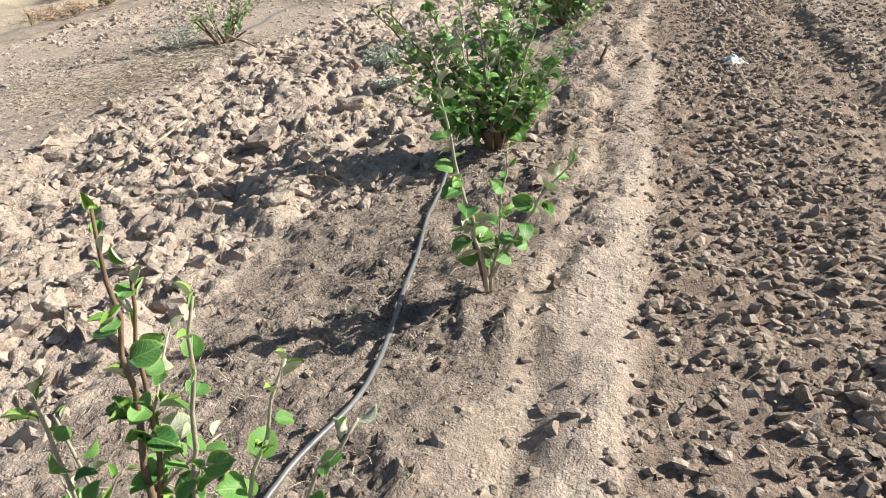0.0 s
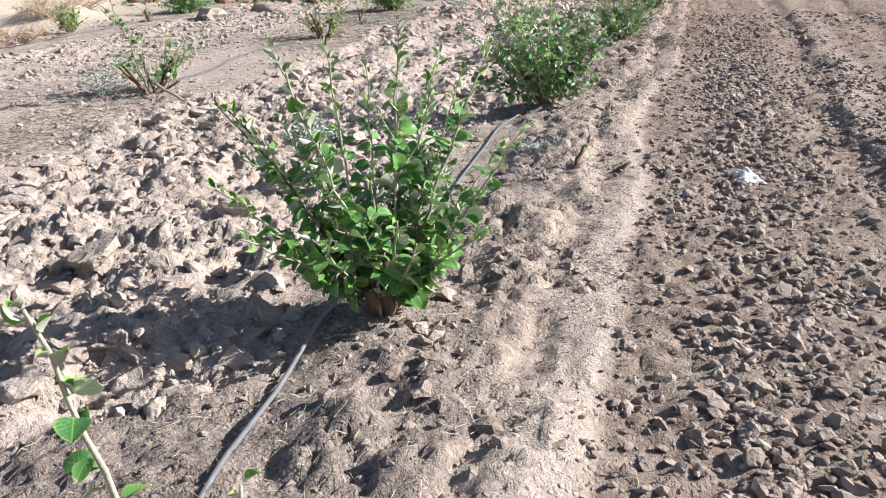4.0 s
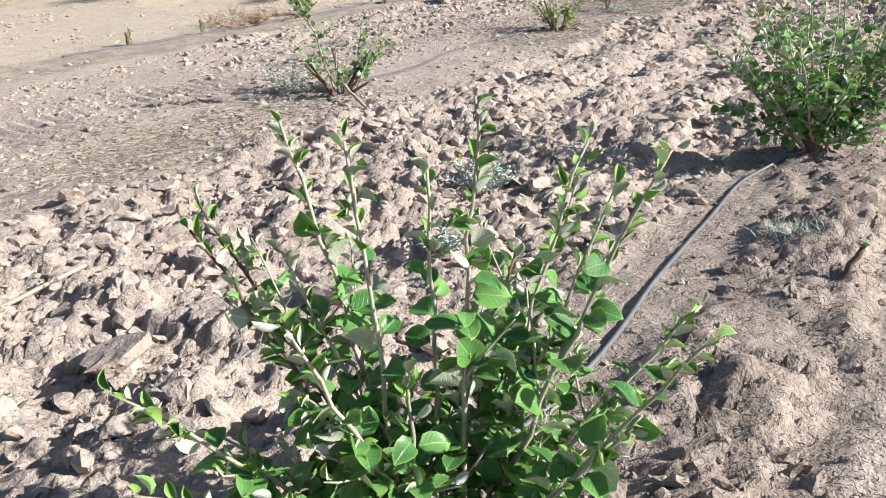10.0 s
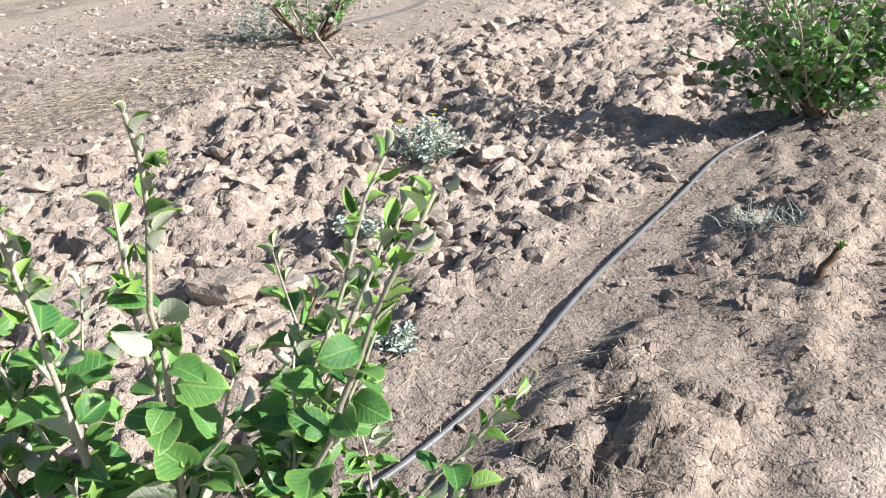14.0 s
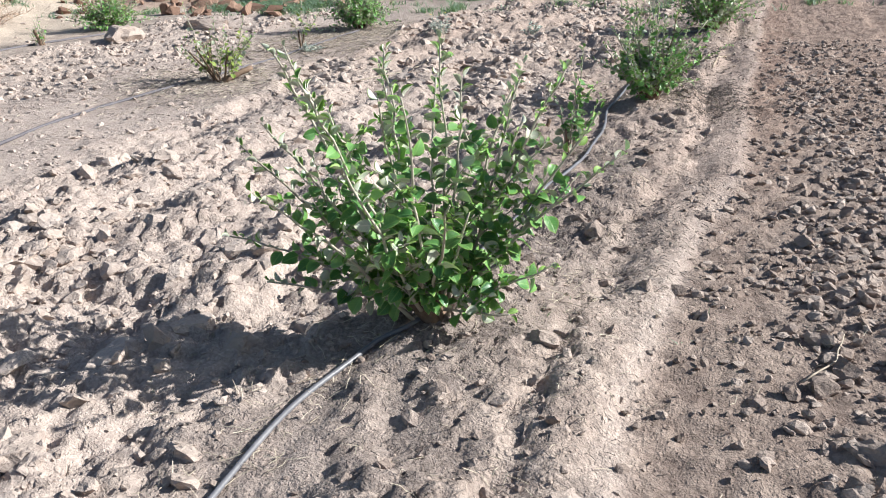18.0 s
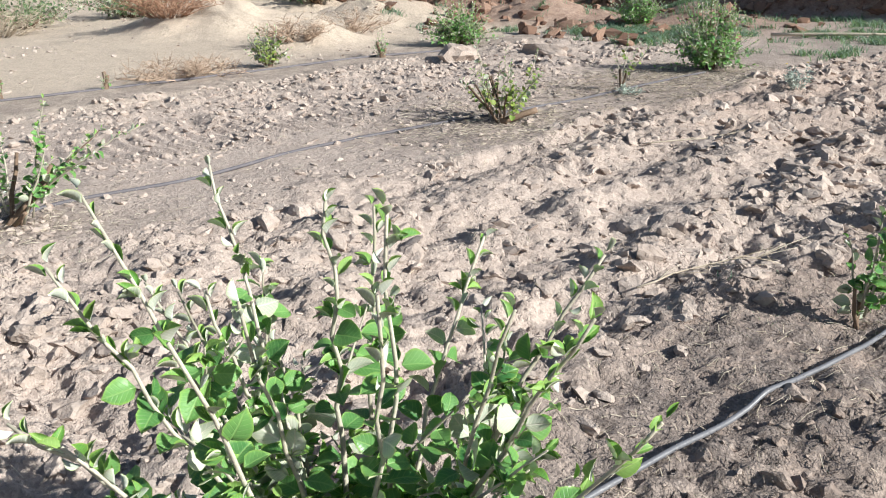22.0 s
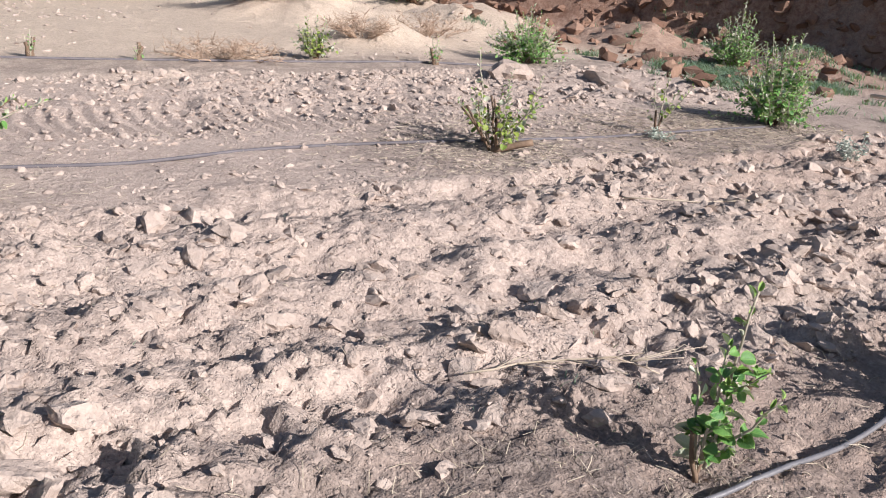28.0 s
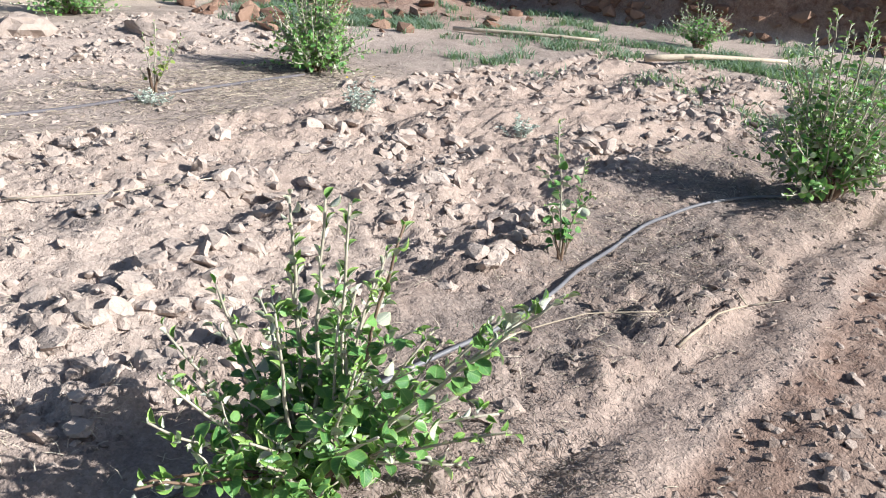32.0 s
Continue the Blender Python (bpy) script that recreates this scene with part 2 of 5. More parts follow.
tan_mat = fibre_material("tan_brushwood", (0.34, 0.23, 0.17), (0.58, 0.45, 0.35), 0.9, 8.0)
yellow_mat = fibre_material("yellow_petal", (0.75, 0.52, 0.02), (0.85, 0.65, 0.05), 0.6, 30.0)
white_mat = fibre_material("dusty_white_plastic", (0.62, 0.60, 0.58), (0.82, 0.81, 0.80), 0.45, 12.0, 0.5)


# ---- ground ----
def hash2(i, j, seed):
    h = (i.astype(np.int64) * 374761393 + j.astype(np.int64) * 668265263 + seed * 974634777) & 0xFFFFFFFF
    h = ((h ^ (h >> 13)) * 1274126177) & 0xFFFFFFFF
    h = ((h ^ (h >> 16)) * 2246822519) & 0xFFFFFFFF
    return ((h ^ (h >> 15)) & 0xFFFFFF) / float(0x1000000)


def vnoise(x, y, seed):
    i, j = np.floor(x), np.floor(y)
    u, v = x - i, y - j
    u, v = u * u * (3 - 2 * u), v * v * (3 - 2 * v)
    a, b, c, d = hash2(i, j, seed), hash2(i + 1, j, seed), hash2(i, j + 1, seed), hash2(i + 1, j + 1, seed)
    return (a + (b - a) * u) * (1 - v) + (c + (d - c) * u) * v


def fbm(x, y, scale, octaves, seed, gain=0.5):
    total, amp, norm = 0.0, 1.0, 0.0
    for k in range(octaves):
        total, norm = total + amp * vnoise(x * scale + 17.3 * k, y * scale - 9.1 * k, seed + k), norm + amp
        amp, scale = amp * gain, scale * 2.03
    return total / norm


def plates(x, y, cell, seed):
    """Broken lumps: every cell has its own height and tilt and falls off at its edge. 0 to about 1."""
    px, py = x / cell, y / cell
    i, j = np.floor(px), np.floor(py)
    f1, f2 = np.full(x.shape, 9.0), np.full(x.shape, 9.0)
    h = np.zeros(x.shape)
    for a in (-1, 0, 1):
        for b in (-1, 0, 1):
            ci, cj = i + a, j + b
            dx = px - (ci + 0.1 + 0.8 * hash2(ci, cj, seed))
            dy = py - (cj + 0.1 + 0.8 * hash2(ci, cj, seed + 1))
            d = np.sqrt(dx * dx + dy * dy)
            val = 0.3 + 0.7 * hash2(ci, cj, seed + 2) + 1.2 * (hash2(ci, cj, seed + 3) - 0.5) * dx + 1.2 * (hash2(ci, cj, seed + 4) - 0.5) * dy
            near = d < f1
            f2 = np.where(near, f1, np.minimum(f2, d))
            h = np.where(near, val, h)
            f1 = np.where(near, d, f1)
    edge = np.clip((f2 - f1) / 0.15, 0, 1)
    return h * edge * (2 - edge)


def step(a, b, x):
    t = np.clip((x - a) / (b - a), 0, 1)
    return t * t * (3 - 2 * t)


def band(x, a, b, soft):
    return step(a - soft, a + soft, x) * (1 - step(b - soft, b + soft, x))


def across(x, y):
    """Distance to the right of the edge of the tilled strip; all rows run along it."""
    return x + 0.12 - 0.087 * y


MOUNDS = ((-13.4, 16.6, 1.7, 0.55), (-10.1, 16.3, 0.8, 0.35), (-11.6, 19.4, 1.5, 0.5), (-9.6, 21.6, 1.2, 0.45),
          (-15.5, 19.5, 2.0, 0.5), (-6.9, 22.6, 1.0, 0.35))


def zones(x, y):
    v = across(x, y) + 0.22 * (fbm(x, y, 0.9, 3, 40) - 0.5) + 0.17 * np.exp(-((y - 8.8) / 1.3) ** 2)
    w = across(x, y) + 0.9 * (fbm(x, y, 0.7, 3, 44) - 0.5)
    till = step(-0.02, 0.10, v) * (1 - step(19.5, 20.5, y + 0.5 * (fbm(x, y, 0.8, 2, 47) - 0.5)))
    clods = band(w + 0.45 * (1 - step(3.6, 4.4, y)), -4.3, -1.35, 0.18) * (1 - step(20.3, 21.3, y))
    far_clods = band(w, -8.6, -6.5, 0.25) * step(9.5, 12.5, y + 0.3 * (w + 8)) * (1 - step(18.5, 20.0, y))
    near_row = band(w, -1.4 - 0.45 * (1 - step(3.6, 4.4, y)), -0.25, 0.15)
    past = step(12.0, 13.0, y)
    row_two = band(w, -5.25 - 0.7 * past, -4.55 + 0.2 * past, 0.15) * (1 - 0.8 * band(y, 9.9, 12.1, 0.3))
    bank_y = 24.0 + 0.10 * np.clip(x + 3, -7, 7) + 1.2 * (fbm(x, y * 0, 0.35, 3, 60) - 0.5) - 2.5 * step(-9, -16, x)
    bank = step(0.0, 1.1, y - bank_y)
    return v, w, till, clods, far_clods, near_row, row_two, bank


def ground_h(x, y):
    """Height of the ground, in metres."""
    x, y = np.asarray(x, float), np.asarray(y, float)
    v, w, till, clods, far_clods, near_row, row_two, bank = zones(x, y)
    z = -0.035 + 0.05 * (fbm(x, y, 0.6, 3, 1) - 0.5) + 0.03 * (fbm(x, y, 3.0, 3, 5) - 0.5)
    z += (0.016 + 0.02 * np.clip(clods + far_clods + till, 0, 1)) * (fbm(x, y, 9.0, 3, 9, 0.75) - 0.5)
    lump = clods * (1 - 0.3 * step(9.0, 12.0, y)) + 0.75 * far_clods
    some = step(0.32, 0.56, fbm(x, y, 1.1, 3, 70)) * (1 - 0.75 * step(8.6, 10.2, y) * (1 - step(12.8, 14.0, y)) * (1 - step(-2.3, -1.9, w)))
    wx, wy = x + 0.08 * (fbm(x, y, 9, 2, 80) - 0.5), y + 0.08 * (fbm(x, y, 9, 2, 83) - 0.5)
    z += lump * (0.056 * plates(wx, wy, 0.20, 11) * (0.18 + 0.82 * some) + 0.056 * plates(wx, wy, 0.10, 15) * (0.55 + 0.45 * some) + 0.042 * plates(wx, wy, 0.06, 18) - 0.055)
    # hollows scraped out beside the row, with crumbling rims; a smooth trodden stretch between two shrubs
    bed = near_row * (1 - 0.75 * band(y, 5.3, 8.3, 0.4) * (1 - step(-0.75, -0.5, v)))
    pit = np.abs(fbm(x, y, 1.25, 3, 130) - 0.5) * 2
    z += (lump + 0.5 * bed) * (0.065 * step(0.02, 0.4, pit) - 0.035) * (1 - 0.55 * step(12.5, 14.0, y))
    # shallow furrows along the rows among the clods
    z += clods * (0.02 + 0.02 * step(9.0, 10.5, y)) * np.sin(w * 8.5 + 2.0 * fbm(x, y, 0.5, 2, 90))
    # tilled strip: lower, crumbly, with wheel ruts
    z += till * (-0.022 + 0.022 * plates(wx, wy, 0.14, 21) * some + 0.013 * plates(wx, wy, 0.055, 25))
    rough_rut = 0.16 * (fbm(x, y, 2.6, 3, 33) - 0.5)
    z -= till * 0.05 * band(v + rough_rut, 1.20, 1.52, 0.10) * step(0.25, 0.6, fbm(x, y, 1.9, 3, 36))
    z += till * 0.018 * band(v + rough_rut, 1.56, 1.78, 0.12)
    z -= till * 0.05 * band(v + rough_rut, 2.30, 2.55, 0.08) * (0.4 + 0.8 * fbm(x, y, 2.2, 2, 37))
    # earth ridge along the tilled strip, with a trodden groove beside it
    z += 0.016 * band(v + rough_rut, -0.20, 0.0, 0.06) * (0.1 + fbm(x, y, 3.0, 3, 50) + 1.0 * plates(wx, wy, 0.06, 51))
    z -= 0.018 * band(v + rough_rut, -0.34, -0.25, 0.03)
    z += band(v, -0.85, -0.28, 0.1) * step(0.4, 0.6, fbm(x, y, 1.5, 2, 52)) * (0.05 + 0.03 * band(y, 4.5, 9.0, 0.5)) * plates(wx, wy, 0.12, 55)
    z += bed * (0.022 * plates(wx, wy, 0.055, 58) + 0.03 * plates(wx, wy, 0.13, 59) * some)
    # tyre tread pressed into the sandy lane
    lane_at = across(x, y) + 6.32
    lane = band(lane_at, -0.46, 0.46, 0.03) * (1 - 0.6 * band(lane_at, -0.05, 0.05, 0.03))
    bow = 0.08 * np.abs(lane_at) + 0.05 * np.cos(np.abs(lane_at) * 5.5)
    lug = np.abs(((y + bow) / 0.145) % 1.0 - 0.5)
    z += lane * (0.030 * step(0.22, 0.38, lug) - 0.014) * band(y, 6.5, 14.5, 0.8) * step(0.22, 0.45, fbm(x, y, 1.2, 2, 66))
    # trodden, pocked sand of the open ground
    z += 0.03 * (fbm(x, y, 1.2, 2, 140) - 0.5) * step(-8.6, -10.0, x)
    for mx, my, r, h in MOUNDS:
        d = np.sqrt((x - mx) ** 2 + (y - my) ** 2) / r + 0.5 * (fbm(x, y, 1.3, 3, 101) - 0.5)
        z += h * np.exp(-1.6 * d * d) * (0.8 + 0.4 * fbm(x, y, 4.0, 3, 104))
    z += bank * (1.5 + 0.5 * fbm(x, y, 0.7, 3, 62) + 0.6 * plates(wx, wy, 0.5, 64) + 0.3 * plates(wx, wy, 0.22, 67))
    z -= 0.022 * band(v, -1.2, -0.1, 0.15) * step(9.8, 11.0, y)
    # earth heaped round the shrubs of the near row
    for sx, sy, sh in ((-0.60, 4.68, 0.085), (-0.28, 8.66, 0.06), (0.28, 12.62, 0.012), (-0.42, 2.89, 0.04), (0.78, 16.6, 0.04)):
        z += sh * np.exp(-((x - sx) ** 2 + (y - sy) ** 2) / 0.09)
    # hollows scooped out beside the sapling, and by the crumbling edge
    for px, py, rx, ry, d in ((-0.72, 11.55, 0.22, 0.16, 0.07), (-0.95, 10.45, 0.26, 0.22, 0.06), (-0.62, 12.35, 0.16, 0.14, 0.06)):
        z -= d * np.exp(-(((x - px) / rx) ** 2 + ((y - py) / ry) ** 2) ** 2)
    # burrows
    for hx, hy, r, d in ((0.47, 12.19, 0.058, 0.13), (-0.15, 7.30, 0.06, 0.10), (-0.42, 11.55, 0.07, 0.12)):
        q = ((x - hx) ** 2 + (y - hy) ** 2) / (r * r)
        z -= d * np.exp(-q * q)
        z += 0.03 * np.exp(-((np.sqrt(q) - 1.9) ** 2) * 1.5)
    return z


def axis(*spans):
    out = []
    for a, b, s in spans:
        out += list(np.linspace(a, b, max(1, round((b - a) / s)), endpoint=False))
    return np.array(out)


def mesh_from(name, verts, faces_flat, sides, mats, smooth=False, index=None):
    me = bpy.data.meshes.new(name)
    n = len(faces_flat) // sides
    me.vertices.add(len(verts))
    me.vertices.foreach_set("co", np.ascontiguousarray(verts, np.float32).ravel())
    me.loops.add(n * sides)
    me.loops.foreach_set("vertex_index", np.ascontiguousarray(faces_flat, np.int32).ravel())
    me.polygons.add(n)
    me.polygons.foreach_set("loop_start", np.arange(0, n * sides, sides, dtype=np.int32))
    me.polygons.foreach_set("use_smooth", np.full(n, smooth))
    if index is not None:
        me.polygons.foreach_set("material_index", np.ascontiguousarray(index, np.int32))
    for m in mats:
        me.materials.append(m)
    me.update(calc_edges=True)
    return me


def build_ground():
    gx = axis((-400, -60, 40), (-60, -20, 4), (-20, -10.5, 0.12), (-10.5, -4.8, 0.05), (-4.8, -3.6, 0.035), (-3.6, 2.7, 0.0225), (2.7, 4.6, 0.05), (4.6, 9, 0.15), (9, 20, 0.6), (20, 60, 5), (60, 401, 40))
    gy = axis((-400, -40, 40), (-40, -6, 3), (-6, -2, 0.25), (-2, 1.4, 0.06), (1.4, 14.0, 0.027), (14.0, 16.5, 0.042), (16.5, 23.5, 0.07), (23.5, 28.5, 0.11), (28.5, 60, 1.0), (60, 401, 40))
    X, Y = np.meshgrid(gx, gy)
    Z = ground_h(X, Y)
    nx, ny = len(gx), len(gy)
    q = (np.arange(ny - 1)[:, None] * nx + np.arange(nx - 1)[None, :])
    faces = np.stack([q, q + 1, q + nx + 1, q + nx], -1).ravel()
    me = mesh_from("ground", np.stack([X, Y, Z], -1).reshape(-1, 3), faces, 4, [soil], True)
    v, w, till, clods, far_clods, near_row, row_two, bank = zones(X, Y)
    red = np.clip(step(0.01, 0.12, bank) + 0.26 * band(v, -1.5, 0.3, 0.2) * step(9.4, 11.5, Y) + 0.22 * clods * step(13.0, 16.0, Y) + 0.3 * till * step(11.0, 13.5, Y) + 0.8 * band(X, -14, -5, 1.5) * step(19.5, 21.0, Y + 2.0 * (fbm(X, Y, 0.5, 2, 120) - 0.5)), 0, 1)
    smooth_bed = 1 - step(-0.65, -0.45, v)
    litter = np.clip(near_row * band(v, -1.6, -0.42, 0.15) * (1 - 0.45 * band(Y, 5.3, 8.4, 0.5) * smooth_bed - 0.55 * band(Y, 11.3, 13.6, 0.4)) + 0.42 * row_two + 0.6 * band(w, -9.8, -8.7, 0.2) + 0.5 * band(v, 2.9, 4.2, 0.3), 0, 1)
    strip = np.clip((0.85 - 0.6 * band(Y, 4.6, 9.4, 0.8) * smooth_bed - 0.45 * band(Y, 11.2, 14.0, 0.5)) * band(v, -1.7, -0.20 + 0.17 * step(5.0, 7.0, Y), 0.05) * (1 - clods) * (1 - till) + 0.10 * row_two + 0.45 * step(12.0, 14.5, Y) * clods, 0, 1)
    zone = np.stack([till * (1 - 0.55 * band(v, 1.55, 1.85, 0.1)), litter, red, strip], -1)
    me.attributes.new("zone", "FLOAT_COLOR", "POINT").data.foreach_set("color", zone.astype(np.float32).ravel())
    return tagged(new("ground", me), "ploughed sandy field soil with clods, ruts and dry litter", "ground", kind="structure")


ground = build_ground()


# ---- loose soil ----
rng = np.random.default_rng(7)


def lump_template(seed, n=15):
    """One angular lump: the hull of scattered points, unit size."""
    r = random.Random(seed)
    bm = bmesh.new()
    for _ in range(n):
        p = Vector((r.gauss(0, 1), r.gauss(0, 1), r.gauss(0, 1))).normalized() * r.uniform(0.75, 1.05)
        p.x *= r.uniform(0.85, 1.1)
        bm.verts.new(p)
    res = bmesh.ops.convex_hull(bm, input=bm.verts[:])
    loose = [g for g in res["geom_interior"] if isinstance(g, bmesh.types.BMVert)]
    bmesh.ops.delete(bm, geom=loose, context="VERTS")
    bmesh.ops.triangulate(bm, faces=bm.faces[:])
    bm.verts.index_update()
    v = np.array([p.co[:] for p in bm.verts])
    f = np.array([[q.index for q in p.verts] for p in bm.faces])
    bm.free()
    return v, f


def clod_template(seed, fine=2):
    """A crumbly clod: a ball cut by planes and roughened."""
    bm = bmesh.new()
    bmesh.ops.create_icosphere(bm, subdivisions=fine, radius=1.0)
    r = random.Random(seed)
    cuts = [(Vector((r.gauss(0, 1), r.gauss(0, 1), r.gauss(0, 1))).normalized(), r.uniform(0.42, 0.85)) for _ in range(10)]
    for p in bm.verts:
        for n, d in cuts:
            k = p.co.dot(n) - d
            if k > 0:
                p.co -= n * k
        p.co *= 1 + 0.32 * noise.noise(p.co * 2.1 + Vector((seed, 3, 1))) + 0.24 * noise.noise(p.co * 5 + Vector((seed, 3, 1)))
    bm.verts.index_update()
    v = np.array([p.co[:] for p in bm.verts])
    f = np.array([[q.index for q in p.verts] for p in bm.faces])
    bm.free()
    return v, f


LUMPS = [lump_template(s, 9 + s % 6) for s in range(14)]
GRIT = [lump_template(s + 40, 7) for s in range(10)]
CHUNKS = [clod_template(s) for s in range(12)]
NUBS = [clod_template(s + 30, 1) for s in range(14)]


def turn_matrices(n, flat=1.0):
    """Random turns: any heading, tipped by up to flat radians."""
    a, b, c = rng.uniform(0, 2 * np.pi, n), rng.normal(0, flat * 0.5, n), rng.normal(0, flat * 0.5, n)
    ca, sa, cb, sb, cc, sc = np.cos(a), np.sin(a), np.cos(b), np.sin(b), np.cos(c), np.sin(c)
    rz = np.zeros((n, 3, 3)); rx = np.zeros((n, 3, 3)); ry = np.zeros((n, 3, 3))
    rz[:, 0, 0], rz[:, 0, 1], rz[:, 1, 0], rz[:, 1, 1], rz[:, 2, 2] = ca, -sa, sa, ca, 1
    rx[:, 1, 1], rx[:, 1, 2], rx[:, 2, 1], rx[:, 2, 2], rx[:, 0, 0] = cb, -sb, sb, cb, 1
    ry[:, 0, 0], ry[:, 0, 2], ry[:, 2, 0], ry[:, 2, 2], ry[:, 1, 1] = cc, sc, -sc, cc, 1
    return rz @ rx @ ry


def scatter(x, y, size, sink, flat=0.75, tip=0.5, shapes=None):
    """Lumps lying on the ground at x, y: one vertex and face array for all."""
    z = ground_h(x, y)
    mats = turn_matrices(len(x), tip)
    dims = np.stack([size * rng.uniform(0.8, 1.25, len(x)), size * rng.uniform(0.7, 1.1, len(x)), size * flat * rng.uniform(0.6, 1.1, len(x))], -1)
    shapes = shapes or LUMPS
    which = rng.integers(0, len(shapes), len(x))
    V, F, off = [], [], 0
    for k, (tv, tf) in enumerate(shapes):
        s = np.nonzero(which == k)[0]
        if not len(s):
            continue
        p = np.einsum("nij,nvj->nvi", mats[s], tv[None] * dims[s][:, None, :])
        p += np.stack([x[s], y[s], z[s] + dims[s][:, 2] * sink], -1)[:, None, :]
        f = tf[None] + (np.arange(len(s)) * len(tv))[:, None, None] + off
        V.append(p.reshape(-1, 3)); F.append(f.ravel())
        off += len(s) * len(tv)
    return np.concatenate(V), np.concatenate(F)


def sized(n, lo, hi, power=2.2):
    return lo + (hi - lo) * rng.uniform(0, 1, n) ** power


def field(n, x0, x1, y0, y1, keep):
    """Random places in a box, kept with the chance that keep(x, y) gives."""
    x, y = rng.uniform(x0, x1, n), rng.uniform(y0, y1, n)
    ok = rng.uniform(0, 1, n) < keep(x, y)
    return x[ok], y[ok]


def patchy(x, y, seed, lo=0.38, hi=0.6, scale=1.2):
    return step(lo, hi, fbm(x, y, scale, 3, seed))


def soil_stuff(name, label, spots, lo, hi, mat, power=2.2, sink=0.25, flat=0.75, chunky=True):
    x, y = spots
    size = sized(len(x), lo, hi, power)
    kinds = np.where(size < 0.014, 0, np.where(size < (0.020 if chunky else 9.0), 1, np.where(size < 0.046, 2, 3)))
    V, F, off = [], [], 0
    for k, (shapes, tip) in enumerate(((GRIT, 0.9), (LUMPS, 0.5), (NUBS, 0.7), (CHUNKS, 0.7))):
        pick = kinds == k
        if pick.any():
            v, f = scatter(x[pick], y[pick], size[pick] * (1.12 if k > 1 else 1.0), sink, flat, tip, shapes)
            V.append(v); F.append(f + off)
            off += len(v)
    V, F = np.concatenate(V), np.concatenate(F)
    return tagged(new(name, mesh_from(name, V, F, 3, [mat])), label, "soil", kind="stuff")


soil_stuff("clods", "pale broken soil clods lying between the shrub rows",
           field(25000, -4.8, 0.8, 1.0, 21, lambda x, y: zones(x, y)[3] * (0.14 + 0.86 * patchy(x, y, 200, 0.38, 0.56, 1.6)) * (1 - 0.5 * step(8.4, 10.0, y) * (1 - step(12.8, 14.0, y)) * (1 - step(-2.6, -1.9, across(x, y))))), 0.008, 0.085, clod_mat, 2.9, -0.08, 0.6)
soil_stuff("clod_crumbs", "small angular crumbs broken off the clods",
           field(34000, -4.6, 0.6, 1.4, 16, lambda x, y: zones(x, y)[3] * (1.1 - 0.05 * y) * (0.2 + 0.8 * patchy(x, y, 240, 0.4, 0.55, 2.2))), 0.006, 0.022, clod_mat, 1.8, 0.1, 0.7)
soil_stuff("far_clods", "pale soil clods beyond the sandy lane",
           field(13000, -9, -3.5, 9, 20.5, lambda x, y: zones(x, y)[4] * (0.3 + 0.7 * patchy(x, y, 203))), 0.012, 0.066, clod_mat, 2.8, 0.1, 0.6)
soil_stuff("crumbs", "dark crumbly earth of the tilled strip",
           field(62000, -0.3, 2.7, 1.2, 16, lambda x, y: zones(x, y)[2] * (1.15 - 0.05 * y) * (0.25 + 0.45 * patchy(x, y, 206, 0.4, 0.6, 2.0) + 0.4 * band(across(x, y), 0.45, 1.05, 0.15))), 0.005, 0.034, crumb_mat, 2.6, 0.2, 0.65)
soil_stuff("far_crumbs", "dark crumbly earth beyond the wheel ruts",
           field(6500, 2.3, 5.5, 4.5, 16, lambda x, y: 0.3 + 0.7 * patchy(x, y, 216, 0.4, 0.6, 1.4)), 0.012, 0.05, crumb_mat, 2.8, 0.15, 0.6, False)
soil_stuff("earth_lumps", "grey-brown earth lumps turned up along the tilled strip",
           field(11000, -0.2, 2.7, 1.2, 15, lambda x, y: zones(x, y)[2] * np.clip(0.75 * np.exp(-((across(x, y) - 0.57 + 0.5 * (fbm(x, y, 0.8, 2, 220) - 0.5)) / 0.2) ** 2) + 0.35 * patchy(x, y, 222, 0.5, 0.62, 1.7), 0, 1)), 0.011, 0.048, crumb_mat, 2.6, 0.2, 0.7)
soil_stuff("pebbles", "small crumbs of soil scattered under the shrubs",
           field(26000, -2.4, 1.6, 1.0, 18, lambda x, y: np.clip(zones(x, y)[5] + band(across(x, y), -0.4, 0.05, 0.1), 0, 1) * (0.2 + 0.8 * patchy(x, y, 209, 0.45, 0.6, 2.0))), 0.003, 0.022, crumb_mat, 2.6)
soil_stuff("sand_lumps", "small scattered lumps and droppings of soil on the open sand",
           field(6000, -20, -8.2, 5.5, 19, lambda x, y: 0.08 + 0.92 * patchy(x, y, 230, 0.52, 0.66, 0.7)), 0.010, 0.06, clod_mat, 3.0, 0.2, 0.6, False)
soil_stuff("lane_crumbs", "small soil crumbs strewn along the sandy lane",
           field(24000, -7.6, -3.4, 3.5, 16, lambda x, y: (1 - zones(x, y)[3]) * (0.15 + 0.85 * patchy(x, y, 233, 0.42, 0.6, 1.6))), 0.005, 0.045, clod_mat, 3.2, -0.1, 0.6)
soil_stuff("ridge_lumps", "rough earth lumps along the trodden edge of the row",
           field(15000, -0.9, 1.4, 1.2, 15, lambda x, y: band(across(x, y), -0.85, -0.15, 0.08) * (0.3 + 0.7 * band(y, 4.5, 7.4, 0.4)) * patchy(x, y, 236, 0.42, 0.56, 1.3)), 0.006, 0.055, crumb_mat, 3.0, -0.15, 0.65)
